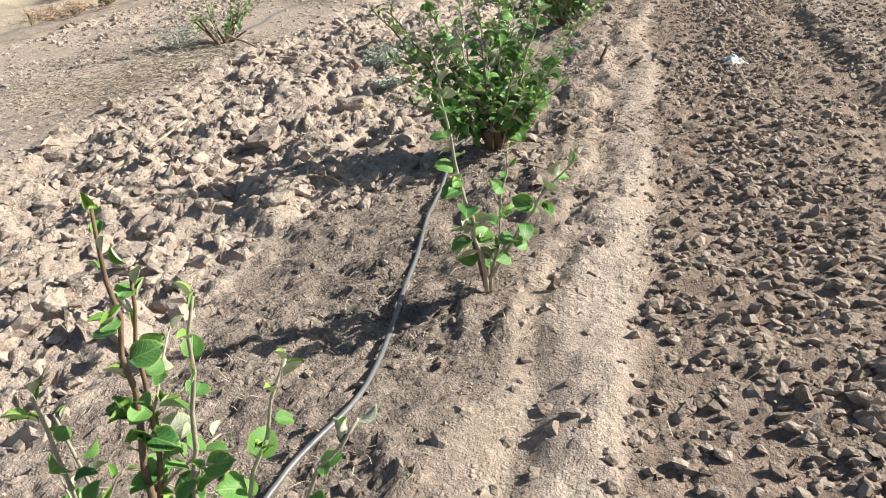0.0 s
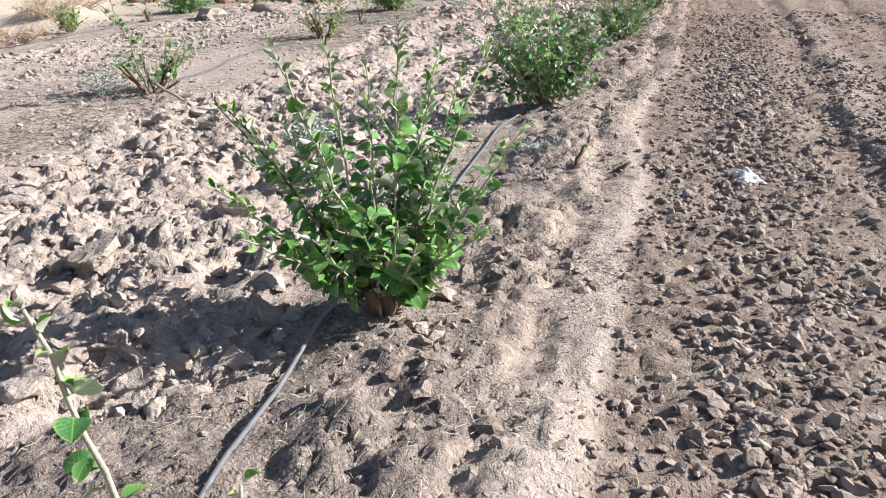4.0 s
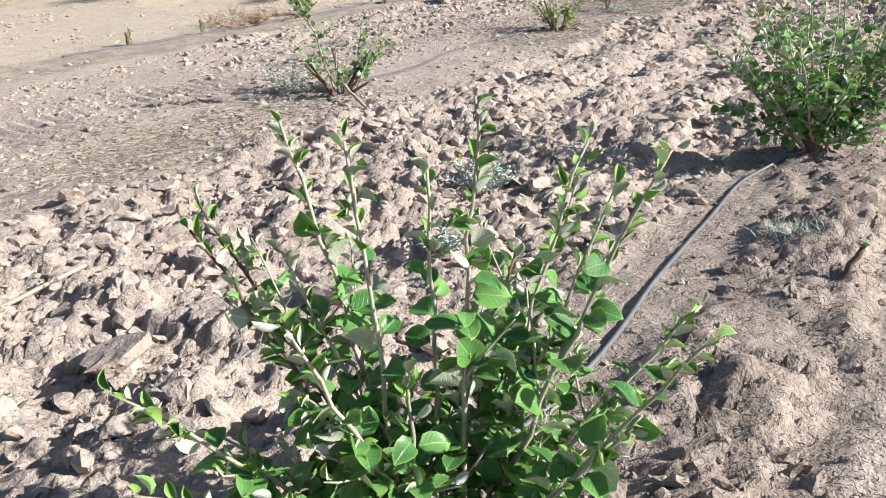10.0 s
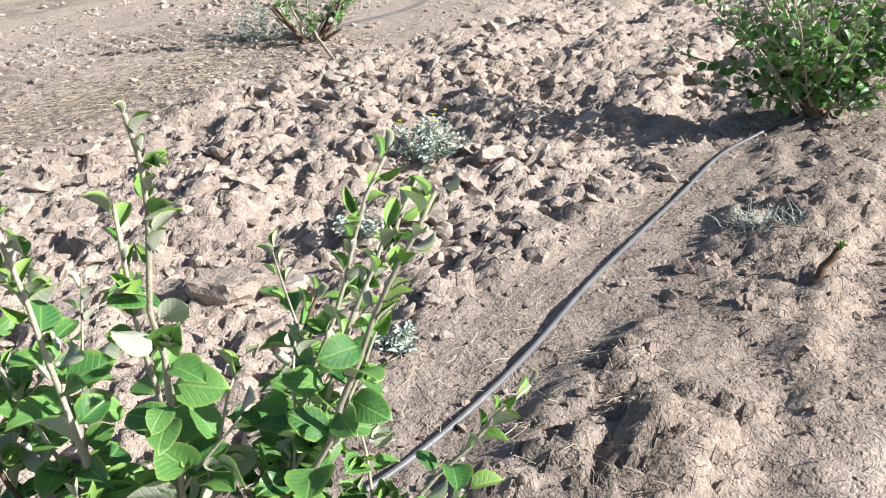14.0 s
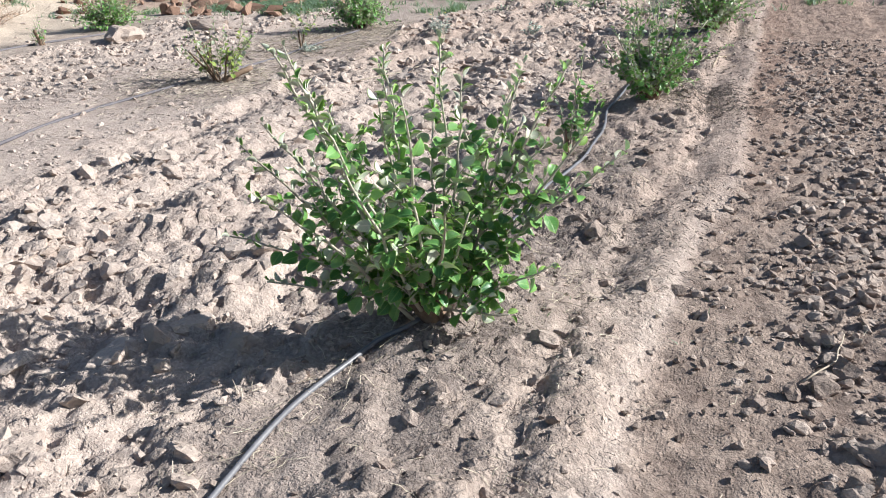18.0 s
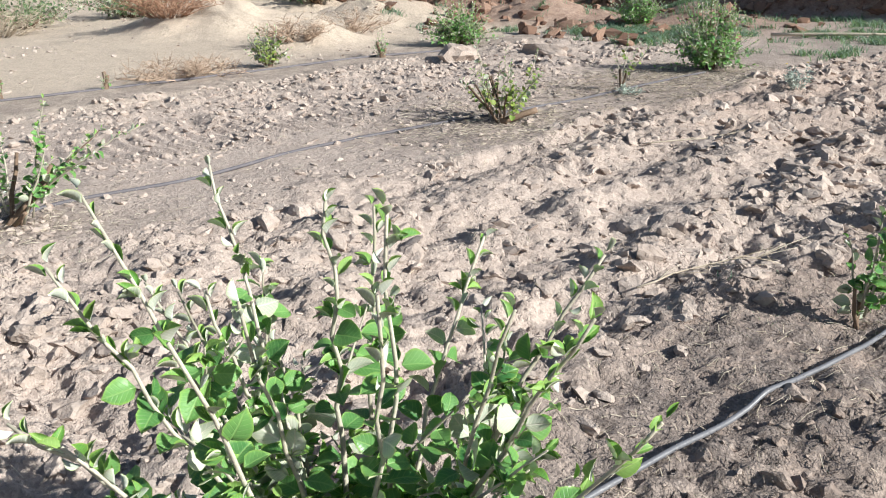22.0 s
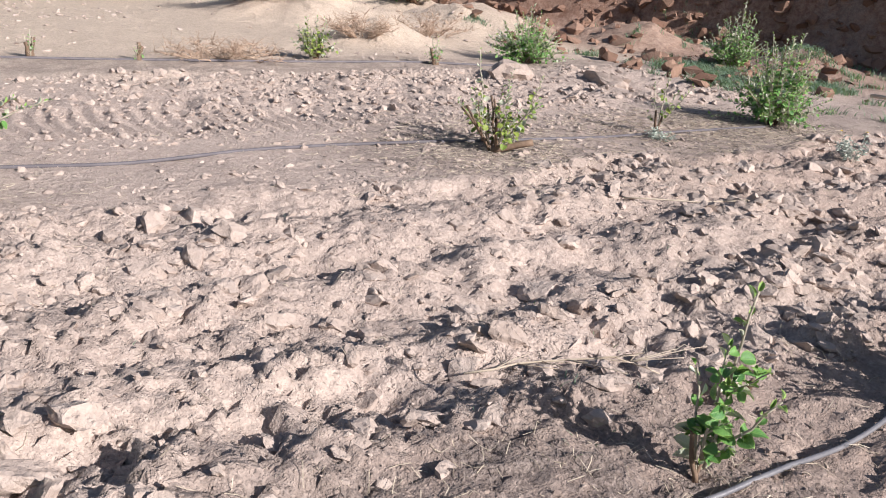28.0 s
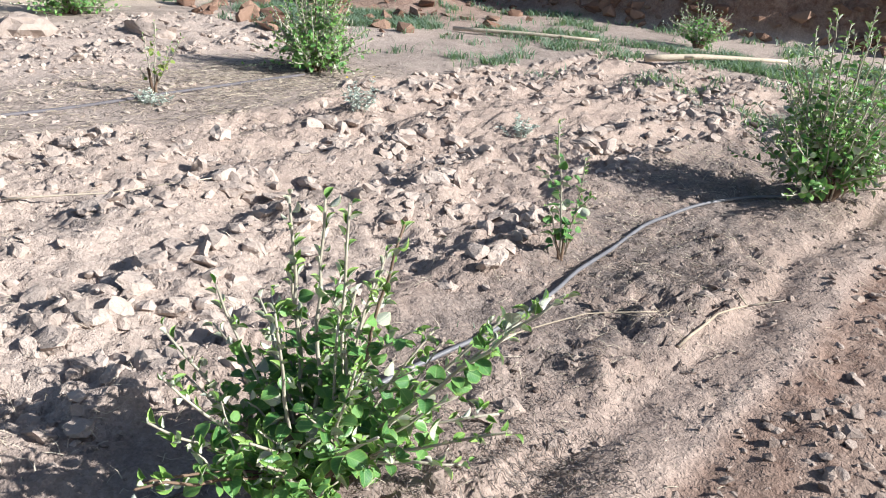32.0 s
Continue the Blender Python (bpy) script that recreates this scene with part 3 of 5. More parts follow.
soil_stuff("bank_clods", "reddish clods on the earth bank and mounds",
           field(16000, -19, 9, 18.5, 28, lambda x, y: np.clip(1.0 * (zones(x, y)[7] > 0.01) * (zones(x, y)[7] < 0.97) + 0.10 * band(x, -13, -5, 1.0), 0, 1)), 0.04, 0.22, red_mat, 1.8, 0.25, 0.8, False)


# ---- building helpers ----
def hz(x, y):
    return float(ground_h(np.array([x]), np.array([y]))[0])


def part(name, me, parent, label="", m=None):
    """Links a mesh as one part under a thing or under a part."""
    ob = new(name, me)
    ob.parent = parent
    if m is not None:
        ob.matrix_basis = m
    return tagged(ob, label)


def thing(name, x, y, label, category, group="", z=None, rz=0.0):
    ob = new(name)
    ob.empty_display_size = 0.1
    ob.matrix_basis = pose(x, y, hz(x, y) if z is None else z, 0, 0, rz)
    return tagged(ob, label, category, group)


class Build:
    """Collects tubes, sheets and copies into one triangle mesh."""

    def __init__(self):
        self.v, self.f, self.k, self.n = [], [], [], 0

    def add(self, verts, tris, slot=0):
        self.v.append(np.asarray(verts, float)); self.f.append(np.asarray(tris, np.int64) + self.n)
        self.k.append(np.full(len(tris), slot)); self.n += len(verts)
        return self

    def tube(self, path, r0, r1, sides=6, slot=0):
        P = np.array([tuple(p) for p in path], float)
        T = np.gradient(P, axis=0)
        T /= np.linalg.norm(T, axis=1)[:, None] + 1e-9
        ref = np.array((0.31, 0.17, 0.93)) if abs(T[0, 2]) < 0.8 else np.array((0.9, 0.3, 0.1))
        A = np.cross(T, ref); A /= np.linalg.norm(A, axis=1)[:, None] + 1e-9
        B = np.cross(T, A)
        n = len(P)
        r = np.linspace(r0, r1, n)[:, None]
        ang = np.linspace(0, 2 * np.pi, sides, endpoint=False)
        V = np.concatenate([P + r * (np.cos(a) * A + np.sin(a) * B) for a in ang]).reshape(sides, n, 3).transpose(1, 0, 2).reshape(-1, 3)
        F = []
        for i in range(n - 1):
            for s in range(sides):
                a, b = i * sides + s, i * sides + (s + 1) % sides
                F += [(a, b, b + sides), (a, b + sides, a + sides)]
        for s in range(1, sides - 1):
            F += [(0, s + 1, s), ((n - 1) * sides, (n - 1) * sides + s, (n - 1) * sides + s + 1)]
        return self.add(V, F, slot)

    def mesh(self, name, mats, smooth=True):
        return mesh_from(name, np.concatenate(self.v), np.concatenate(self.f).ravel(), 3, mats, smooth, np.concatenate(self.k))


def bend(p0, p1, lift, n=9, wob=0.0, r=random):
    """A bowed path from p0 to p1; lift raises its middle, wob makes it crooked."""
    p0, p1 = Vector(p0), Vector(p1)
    mid = (p0 + p1) / 2 + Vector((0, 0, lift))
    out = []
    for i in range(n):
        t = i / (n - 1)
        p = p0 * (1 - t) ** 2 + mid * 2 * t * (1 - t) + p1 * t * t
        if 0 < i < n - 1:
            p += Vector((r.uniform(-wob, wob), r.uniform(-wob, wob), r.uniform(-wob, wob) * 0.4))
        out.append(p)
    return out


def leaf_shape(seed, width, fold, droop, curl, nl=7, nw=4, teeth=0.05):
    """An oval leaf one unit long, along +y, its top facing +z: two skins, top and underside."""
    r = random.Random(seed)
    V, P = [], []
    for i in range(nl + 1):
        t = i / nl
        half = width * 0.5 * (math.sin(math.pi * min(1, t ** 0.82)) ** 0.62 if 0 < t < 1 else 0.02)
        for j in range(nw + 1):
            s = 2 * j / nw - 1
            x = s * half * (1 + r.uniform(-teeth, teeth))
            z = fold * abs(s) * half + 0.16 * width * abs(s) ** 3 * math.sin(math.pi * t) * (0.4 + fold) - droop * t * t + curl * math.sin(5 * t + seed) * s * 0.06 + r.uniform(-0.008, 0.008)
            V.append((x * math.cos(fold * 0.7), t * (1 - 0.25 * droop * t), z))
            P.append((x, t, max(abs(s), 2 * t - 1)))
    V = np.array(V)
    F, G = [], []
    for i in range(nl):
        for j in range(nw):
            a = i * (nw + 1) + j
            q = (a, a + 1, a + nw + 2, a + nw + 1)
            F += [(q[0], q[1], q[2]), (q[0], q[2], q[3])]
    low = V - np.array((0, 0, 0.012))
    G = [(c + len(V), b + len(V), a + len(V)) for a, b, c in F]
    return V, np.array(F), low, np.array(G), np.array(P + P)


def set_blade(me, co):
    """Keeps each leaf's own coordinates, for its veins."""
    me.attributes.new("blade", "FLOAT_VECTOR", "POINT").data.foreach_set("vector", np.ascontiguousarray(co, np.float32).ravel())
    return me


def two_sided(name, shape, mats):
    V, F, low, G, P = shape
    me = mesh_from(name, np.concatenate([V, low]), np.concatenate([F, G]).ravel(), 3, mats, True, np.repeat([0, 1], len(F)))
    return set_blade(me, P)


BIG = [leaf_shape(s, w, f, d, c) for s, w, f, d, c in
       ((1, 0.84, 0.15, 0.16, 0.6), (2, 0.78, 0.08, 0.28, 0.9), (3, 0.88, 0.25, 0.10, 0.5), (4, 0.74, 0.03, 0.36, 1.2), (5, 0.82, 0.32, 0.22, 0.8))]
MED = [leaf_shape(s, w, f, d, c, 5, 2) for s, w, f, d, c in ((11, 0.80, 0.25, 0.16, 0.6), (12, 0.74, 0.12, 0.28, 0.9), (13, 0.84, 0.38, 0.10, 0.5), (14, 0.70, 0.05, 0.36, 1.2), (15, 0.78, 0.48, 0.22, 0.8))]
YOUNG = [leaf_shape(s, w, f, d, c, 5, 2) for s, w, f, d, c in ((6, 0.52, 0.9, 0.10, 0.4), (7, 0.46, 1.1, -0.12, 0.5), (8, 0.56, 0.7, 0.25, 0.8))]
SMALL = [leaf_shape(s, w, f, d, c, 3, 2) for s, w, f, d, c in ((9, 0.74, 0.25, 0.2, 0.5), (10, 0.66, 0.4, 0.3, 0.8))]
LEAVES = {"big": [two_sided("leaf", s, [leaf_top, leaf_under]) for s in BIG],
          "young": [two_sided("leaf", s, [tip_top, tip_under]) for s in YOUNG],
          "lime": [two_sided("leaf", s, [lime_top, leaf_under]) for s in BIG[:3]]}
LEAVES["mid"] = [two_sided("leaf", s, [leaf_top, leaf_under]) for s in SMALL]
SHAPES = {"big": MED, "mid": SMALL, "young": YOUNG, "lime": MED[:3], "small": SMALL}


def leaf_pose(at, out, size, r, face=None):
    """A leaf at a point, pointing along out, its top turned to the light or to face."""
    y = Vector(out).normalized()
    up = Vector((0.30 + r.gauss(0, 0.55), r.gauss(0, 0.55), 1)).normalized()
    if face is not None:
        up = (Vector(face) + up * 0.35).normalized()
    x = y.cross(up)
    if x.length < 1e-3:
        x = Vector((1, 0, 0))
    x.normalize()
    z = x.cross(y)
    m = Matrix((x, y, z)).transposed().to_4x4()
    return Matrix.Translation(at) @ m @ Matrix.Diagonal((size, size, size, 1))


def put_leaves(bush, stem, path, r, gap, size, start, room, extra, kinds=("big", "young"), pale=0.78, spur=0.0):
    """Alternate leaves along a shoot; once room is used up the rest goes into extra."""
    length = sum((path[i + 1] - path[i]).length for i in range(len(path) - 1))
    s, side = start * length + r.uniform(0, gap), r.choice((-1, 1))
    while s < length * 1.01:
        t = min(s / length, 1.0)
        k = min(int(t * (len(path) - 1)), len(path) - 2)
        f = t * (len(path) - 1) - k
        at, along = path[k].lerp(path[k + 1], f), (path[k + 1] - path[k]).normalized()
        flat = along.cross(Vector((0, 0, 1)))
        flat = flat.normalized() if flat.length > 0.15 else Vector((r.gauss(0, 1), r.gauss(0, 1), 0)).normalized()
        flat = Matrix.Rotation(r.gauss(0, 0.85), 3, along) @ (flat * side)
        young = t > pale
        erect = young or (t > 0.5 and r.random() < 0.25)
        out = flat + along * (0.9 if erect else 0.35) + Vector((0, 0, 0.2 if erect else r.uniform(-0.35, 0.2)))
        sz = size * (1.12 - 0.5 * t ** 2) * r.uniform(0.7, 1.18)
        if young:
            sz = size * r.uniform(0.38, 0.72)
        kind = kinds[1] if young else kinds[0]
        which = r.randrange(len(SHAPES[kind]))
        face = -flat if erect else None
        if r.random() < 0.3:
            face = Vector((r.gauss(0, 1), r.gauss(0, 1), r.gauss(-0.2, 0.6)))
        m = leaf_pose(at + out.normalized() * 0.010, out, sz, r, face)
        if room[0] > 0:
            part("leaf", LEAVES[kind][which], stem, m=m)
            room[0] -= 1
        else:
            extra.append((kind, which, m))
        if r.random() < spur * (1.25 - t) and t < 0.92:
            # a short spur with a rosette of young leaves
            seat = at + out.normalized() * r.uniform(0.008, 0.03)
            for _ in range(r.randint(2, 4)):
                o = Vector((r.gauss(0, 0.8), r.gauss(0, 0.8), r.uniform(0.1, 1.0))) + flat * 0.6
                extra.append(("young", r.randrange(len(YOUNG)), leaf_pose(seat, o, size * r.uniform(0.38, 0.75), r, -o if r.random() < 0.4 else None)))
        s += gap * r.uniform(0.7, 1.3) * (0.75 + 0.5 * t if not young else 0.85)
        side = -side


def joined_leaves(name, items, mats):
    """Many leaves as one mesh. Items: shape kind, number, pose."""
    b, own = Build(), []
    for kind, which, m in items:
        V, F, low, G, P = SHAPES[kind][which]
        M = np.array(m)
        both = np.concatenate([V, low]) @ M[:3, :3].T + M[:3, 3]
        slot = 2 if kind == "young" else 0
        b.add(both, F, slot)
        b.f.append(np.asarray(G) + b.n - len(both)); b.k.append(np.full(len(G), slot + 1))
        own.append(P)
    return set_blade(b.mesh(name, mats), np.concatenate(own))


def shrub(name, label, x, y, shoots, seed, size=0.062, gap=0.045, room=300, group="shrubs of the near row", bare=0.10, twigs=4,
          stump=0.03, spread=0.05, kinds=("big", "young"), pale=0.74, thick=0.0066, stub=0.06, spur=0.0, stubs=0):
    """A coppiced orchard shrub: stubby crown, whip shoots to the tips given as dx, dy, height, with alternate leaves."""
    r, stub_r = random.Random(seed), random.Random(seed + 900)
    bush = thing(name, x, y, label, "shrub", group)
    extra, left = [], [room]
    b = Build()
    for k in range(stubs or max(2, len(shoots) // 4)):
        a = r.uniform(0, 6.28)
        b.tube(bend((r.uniform(-1, 1) * spread * 0.3, r.uniform(-1, 1) * spread * 0.3, -0.05), (math.cos(a) * (spread + 0.5 * stub), math.sin(a) * (spread + 0.5 * stub), r.uniform(0.09, 0.20) + stub * stub_r.random()), 0.01, 5, 0.008, r),
               stump, stump * 0.7, 7)
    part("stump", b.mesh("stump", [bark_mat]), bush, "knobbly brown woody base")
    for dx, dy, h in shoots:
        a = math.atan2(dy, dx)
        p0 = Vector((math.cos(a) * spread * r.uniform(0.3, 1), math.sin(a) * spread * r.uniform(0.3, 1), r.uniform(0.0, 0.09)))
        p1 = Vector((dx, dy, h))
        length = (p1 - p0).length
        path = bend(p0, p1, length * r.uniform(-0.02, 0.12), max(6, int(length / 0.07)), 0.009, r)
        b = Build().tube(path, thick * r.uniform(0.75, 1.2) * (0.6 + 0.5 * length), 0.0032, 6)
        stem = part("stem", b.mesh("stem", [shoot_mat if r.random() < 0.94 else bark_mat]), bush)
        put_leaves(bush, stem, path, r, gap, size, bare, left, extra, kinds, pale, spur)
        for _ in range(r.randint(1, twigs) if twigs > 1 else r.randint(0, twigs)):
            t = r.uniform(0.12, 0.62)
            at = path[int(t * (len(path) - 1))]
            az = a + r.gauss(0, 1.0)
            ln = min(0.3, length * r.uniform(0.15, 0.36))
            tip = at + Vector((math.cos(az) * 0.6, math.sin(az) * 0.6, r.uniform(0.35, 0.9))) * ln
            tp = bend(at, tip, 0.01, 5, 0.004, r)
            part("twig", Build().tube(tp, 0.0036, 0.0020, 5).mesh("twig", [shoot_mat]), stem)
            put_leaves(bush, stem, tp, r, gap * 0.85, size * 0.85, 0.15, left, extra, kinds, 0.7, spur)
    if extra:
        tagged(part("foliage", joined_leaves("foliage", extra, [{"big": leaf_top, "mid": leaf_top, "small": hedge_top}.get(kinds[0], lime_top), leaf_under, tip_top, tip_under]), bush, "further leaves of the shrub"), kind="stuff")
    return bush


def round_shoots(n, radius, height, seed, low=0.35):
    """Evenly fanned tips for a rounded bush."""
    r = random.Random(seed)
    out = []
    for k in range(n):
        a = k * 2.39996 + r.uniform(-0.3, 0.3)
        d = radius * math.sqrt((k + 0.5) / n) * r.uniform(0.85, 1.1)
        out.append((math.cos(a) * d, math.sin(a) * d, height * (1 - (1 - low) * (d / radius) ** 1.6) * r.uniform(0.85, 1.08)))
    return out


# ---- the near row, from the first shrub to the last ----
shrub("shrub", "young jujube shrub with bare pale shoots beside the pipe", -0.86, 1.08,
      ((0.06, 0.07, 1.08), (0.20, 0.07, 0.92), (0.08, 0.10, 0.96), (0.34, 0.07, 0.80), (0.44, 0.10, 0.66), (-0.12, 0.02, 0.75), (0.0, 0.0, 0.55), (-0.2, 0.15, 0.62)),
      3, 0.066, 0.042, 140, bare=0.30, twigs=2, pale=0.86, spur=0.35, thick=0.0085)
shrub("sapling", "slender jujube sapling with three leafy shoots by the pipe", -0.42, 2.89,
      ((-0.10, -0.18, 0.98), (0.11, -0.02, 0.58), (0.36, -0.10, 0.58), (-0.05, 0.03, 0.30)), 5, 0.076, 0.038, 110, bare=0.16, twigs=1, stump=0.013, spread=0.02, thick=0.0085, pale=0.85, spur=0.3)
shrub("shrub", "broad jujube shrub with long shoots fanning from a brown base", -0.58, 4.72,
      ((0.09, 0.05, 1.12), (0.15, 0.48, 0.93), (0.40, 0.25, 1.0), (0.44, 0.43, 0.60), (0.54, 0.06, 0.72), (-0.14, -0.27, 0.75), (-0.45, -0.43, 0.62),
       (-0.35, -0.50, 0.47), (0.16, -0.35, 0.50), (0.06, 0.70, 0.80), (-0.03, 0.48, 0.64), (-0.37, 0.0, 0.76), (0.43, 0.03, 0.55), (-0.42, 0.1, 1.02),
       (-0.66, 0.05, 0.83), (-0.53, -0.1, 0.82), (-0.16, -0.02, 1.03), (-0.05, 0.1, 0.95), (0.30, -0.12, 0.32), (-0.50, -0.15, 0.34), (0.28, 0.3, 0.9),
       (0.2, -0.25, 0.38), (-0.15, -0.35, 0.42), (0.0, -0.1, 0.6), (0.45, -0.2, 0.42)),
      11, 0.074, 0.029, 300, spread=0.10, stump=0.034, bare=0.13, spur=0.30)
shrub("shrub", "spreading jujube shrub where the black pipe bends into its base", -0.28, 8.68,
      ((-0.39, -0.27, 1.02), (-0.26, 0.31, 0.88), (-0.74, 0.07, 0.62), (-0.52, 0.07, 0.98), (-0.16, 0.1, 0.96), (0.05, 0.07, 1.0), (0.31, 0.1, 0.87), (0.46, 0.1, 0.90),
       (0.57, 0.12, 0.76), (0.66, 0.05, 0.64), (0.45, -0.05, 0.28), (-0.62, -0.08, 0.14), (-0.80, 0.0, 0.28), (0.32, -0.18, 0.14), (-0.42, 0.1, 0.66), (0.1, 0.35, 0.6),
       (0.0, -0.25, 0.35), (-0.2, -0.3, 0.45), (0.2, -0.2, 0.5), (0.25, 0.45, 0.85), (-0.1, 0.5, 0.8), (0.05, -0.12, 0.25),
       (-0.1, -0.48, 0.72), (0.2, -0.42, 0.6), (-0.42, -0.46, 0.62), (-0.25, -0.40, 0.95), (0.05, -0.36, 0.9), (-0.3, -0.1, 0.8), (-0.1, -0.15, 0.85), (0.15, -0.05, 0.9), (-0.55, -0.1, 0.75), (0.3, 0.2, 0.7), (-0.6, 0.2, 0.5)),
      17, 0.068, 0.029, 300, spread=0.10, stump=0.034, spur=0.30)
shrub("sapling", "small upright jujube sapling standing by the curved pipe", -0.12, 11.15,
      ((0.08, -0.03, 0.68), (-0.08, 0.0, 0.36), (0.04, -0.05, 0.5), (0.18, 0.05, 0.36), (0.0, 0.06, 0.3)), 19, 0.058, 0.030, 120, bare=0.08, twigs=2, stump=0.010, spread=0.02, thick=0.007, spur=0.3)
shrub("shrub", "low jujube shrub with drooping outer shoots over the pipe", 0.28, 12.62,
      ((-0.14, 0.07, 0.78), (-0.02, 0.07, 0.80), (0.04, 0.09, 0.80), (0.22, 0.07, 0.80), (0.60, 0.15, 0.72), (0.56, 0.05, 0.40), (-0.08, -0.46, 0.25), (-0.12, -0.40, 0.36),
       (-0.25, 0.07, 0.46), (0.28, 0.57, 0.34), (0.35, 0.24, 0.10), (-0.3, -0.15, 0.30), (0.1, -0.3, 0.35), (0.25, -0.1, 0.5), (0.0, 0.3, 0.6), (0.4, 0.3, 0.55),
       (-0.15, 0.3, 0.5), (0.1, 0.05, 0.6), (0.3, -0.25, 0.2), *round_shoots(18, 0.52, 0.66, 211, 0.4)),
      23, 0.056, 0.027, 300, spread=0.09, stump=0.032, pale=0.66, spur=0.3)
shrub("sapling", "thin pale jujube sapling near the end of the pipe", 0.04, 14.6,
      ((-0.10, 0.0, 0.64), (0.05, 0.0, 0.50), (0.02, 0.08, 0.32), (-0.08, -0.05, 0.26)), 29, 0.052, 0.023, 130, bare=0.08, twigs=2, stump=0.009, spread=0.02, thick=0.006)
shrub("shrub", "tall dense jujube shrub at the end of the row", 0.78, 16.62, round_shoots(52, 0.60, 1.2, 31, 0.18), 31, 0.060, 0.030, 300, spread=0.12, stump=0.034, pale=0.85, kinds=("mid", "young"))

# ---- the second row ----
ROW2 = "shrubs of the second row"
shrub("shrub", "pruned jujube shrub with thick brown stubs and one tall shoot", -4.25, 9.4,
      ((0.0, -0.58, 1.08), (-0.35, 0.1, 0.42), (0.1, 0.6, 0.48), (0.1, 0.3, 0.7), (-0.1, 0.1, 0.5), (0.25, 0.2, 0.45), (-0.3, -0.25, 0.3), (0.2, -0.2, 0.35), (0.4, 0.4, 0.4), (0.3, 0.75, 0.5), (-0.45, -0.1, 0.5), (0.0, 0.45, 0.35)),
      37, 0.058, 0.034, 240, ROW2, stump=0.016, spread=0.17, stub=0.26, bare=0.2, thick=0.009, spur=0.4, stubs=7)
shrub("shrub", "thin yellowing jujube shrub with dark bare branches", -3.84, 13.38,
      ((-0.3, 0.0, 0.74), (0.40, 0.05, 0.45), (-0.45, 0.1, 0.30), (0.1, 0.0, 0.52), (0.3, -0.1, 0.3), (-0.1, 0.2, 0.6), (0.2, 0.25, 0.6), (-0.25, -0.2, 0.35), (0.05, -0.25, 0.4), *round_shoots(7, 0.45, 0.6, 213, 0.4)),
      41, 0.052, 0.03, 260, ROW2, stubs=7, stump=0.012, spread=0.16, stub=0.26, bare=0.22, kinds=("lime", "young"))
shrub("sapling", "small sapling with a bare dark stem in dry litter", -3.9, 15.38,
      ((0.06, 0.0, 0.56), (0.30, 0.05, 0.48), (-0.1, 0.0, 0.45), (0.1, 0.1, 0.40)), 43, 0.048, 0.032, 100, ROW2, bare=0.4, twigs=2, stump=0.014, spread=0.015, kinds=("lime", "young"))
shrub("shrub", "rounded dense green shrub in the second row", -3.82, 17.12, round_shoots(56, 0.60, 0.95, 47, 0.14), 47, 0.06, 0.027, 280, ROW2, spread=0.1, kinds=("mid", "young"))

# ---- the third row and beyond ----
ROW3 = "shrubs of the third row"
shrub("shrub", "small light green shrub on pale sand", -8.43, 14.2, round_shoots(20, 0.38, 0.56, 53, 0.3), 53, 0.055, 0.032, 160, ROW3, spread=0.08, kinds=("lime", "young"))
shrub("sapling", "little grey-green plant on pale sand", -7.85, 15.65, round_shoots(8, 0.16, 0.40, 59, 0.4), 59, 0.04, 0.04, 60, ROW3, spread=0.03)
shrub("shrub", "compact dark green shrub beside pale rubble", -8.05, 17.4, round_shoots(58, 0.70, 0.78, 61, 0.15), 61, 0.06, 0.028, 260, ROW3, spread=0.12, kinds=("mid", "young"))
shrub("shrub", "leafy shrub among the grass near the bank", -7.1, 20.95, round_shoots(42, 0.60, 1.0, 67, 0.2), 67, 0.065, 0.032, 220, ROW3, spread=0.12, kinds=("mid", "young"))
shrub("sapling", "tiny leafy stem on the sand by the far pipe", -8.75, 11.0, round_shoots(4, 0.07, 0.34, 71, 0.6), 71, 0.035, 0.04, 30, ROW3, spread=0.02)
shrub("sapling", "tiny leafy stem by the far pipe", -8.5, 12.05, round_shoots(4, 0.07, 0.2, 73, 0.6), 73, 0.03, 0.04, 30, ROW3, spread=0.02)

# ---- the row across the tilled strip ----
ROW4 = "shrubs of the row beyond the tilled strip"
shrub("shrub", "open yellow-green shrub beyond the tilled strip", 3.85, 9.2, round_shoots(18, 0.52, 0.58, 79, 0.5), 79, 0.055, 0.036, 160, ROW4, spread=0.1, kinds=("lime", "young"))
shrub("shrub", "small shrub beyond the tilled strip", 4.25, 13.0, round_shoots(14, 0.35, 0.5, 83, 0.5), 83, 0.055, 0.036, 120, ROW4, spread=0.08)
shrub("shrub", "bushy green shrub at the grass edge", 4.7, 19.3, round_shoots(22, 0.6, 0.95, 89, 0.4), 89, 0.065, 0.036, 100, ROW4, spread=0.1, kinds=("lime", "young"))
shrub("shrub", "grey-green shrub at the foot of the bank", -2.0, 22.6, round_shoots(22, 0.55, 0.62, 97, 0.5), 97, 0.055, 0.036, 100, ROW4, spread=0.1)


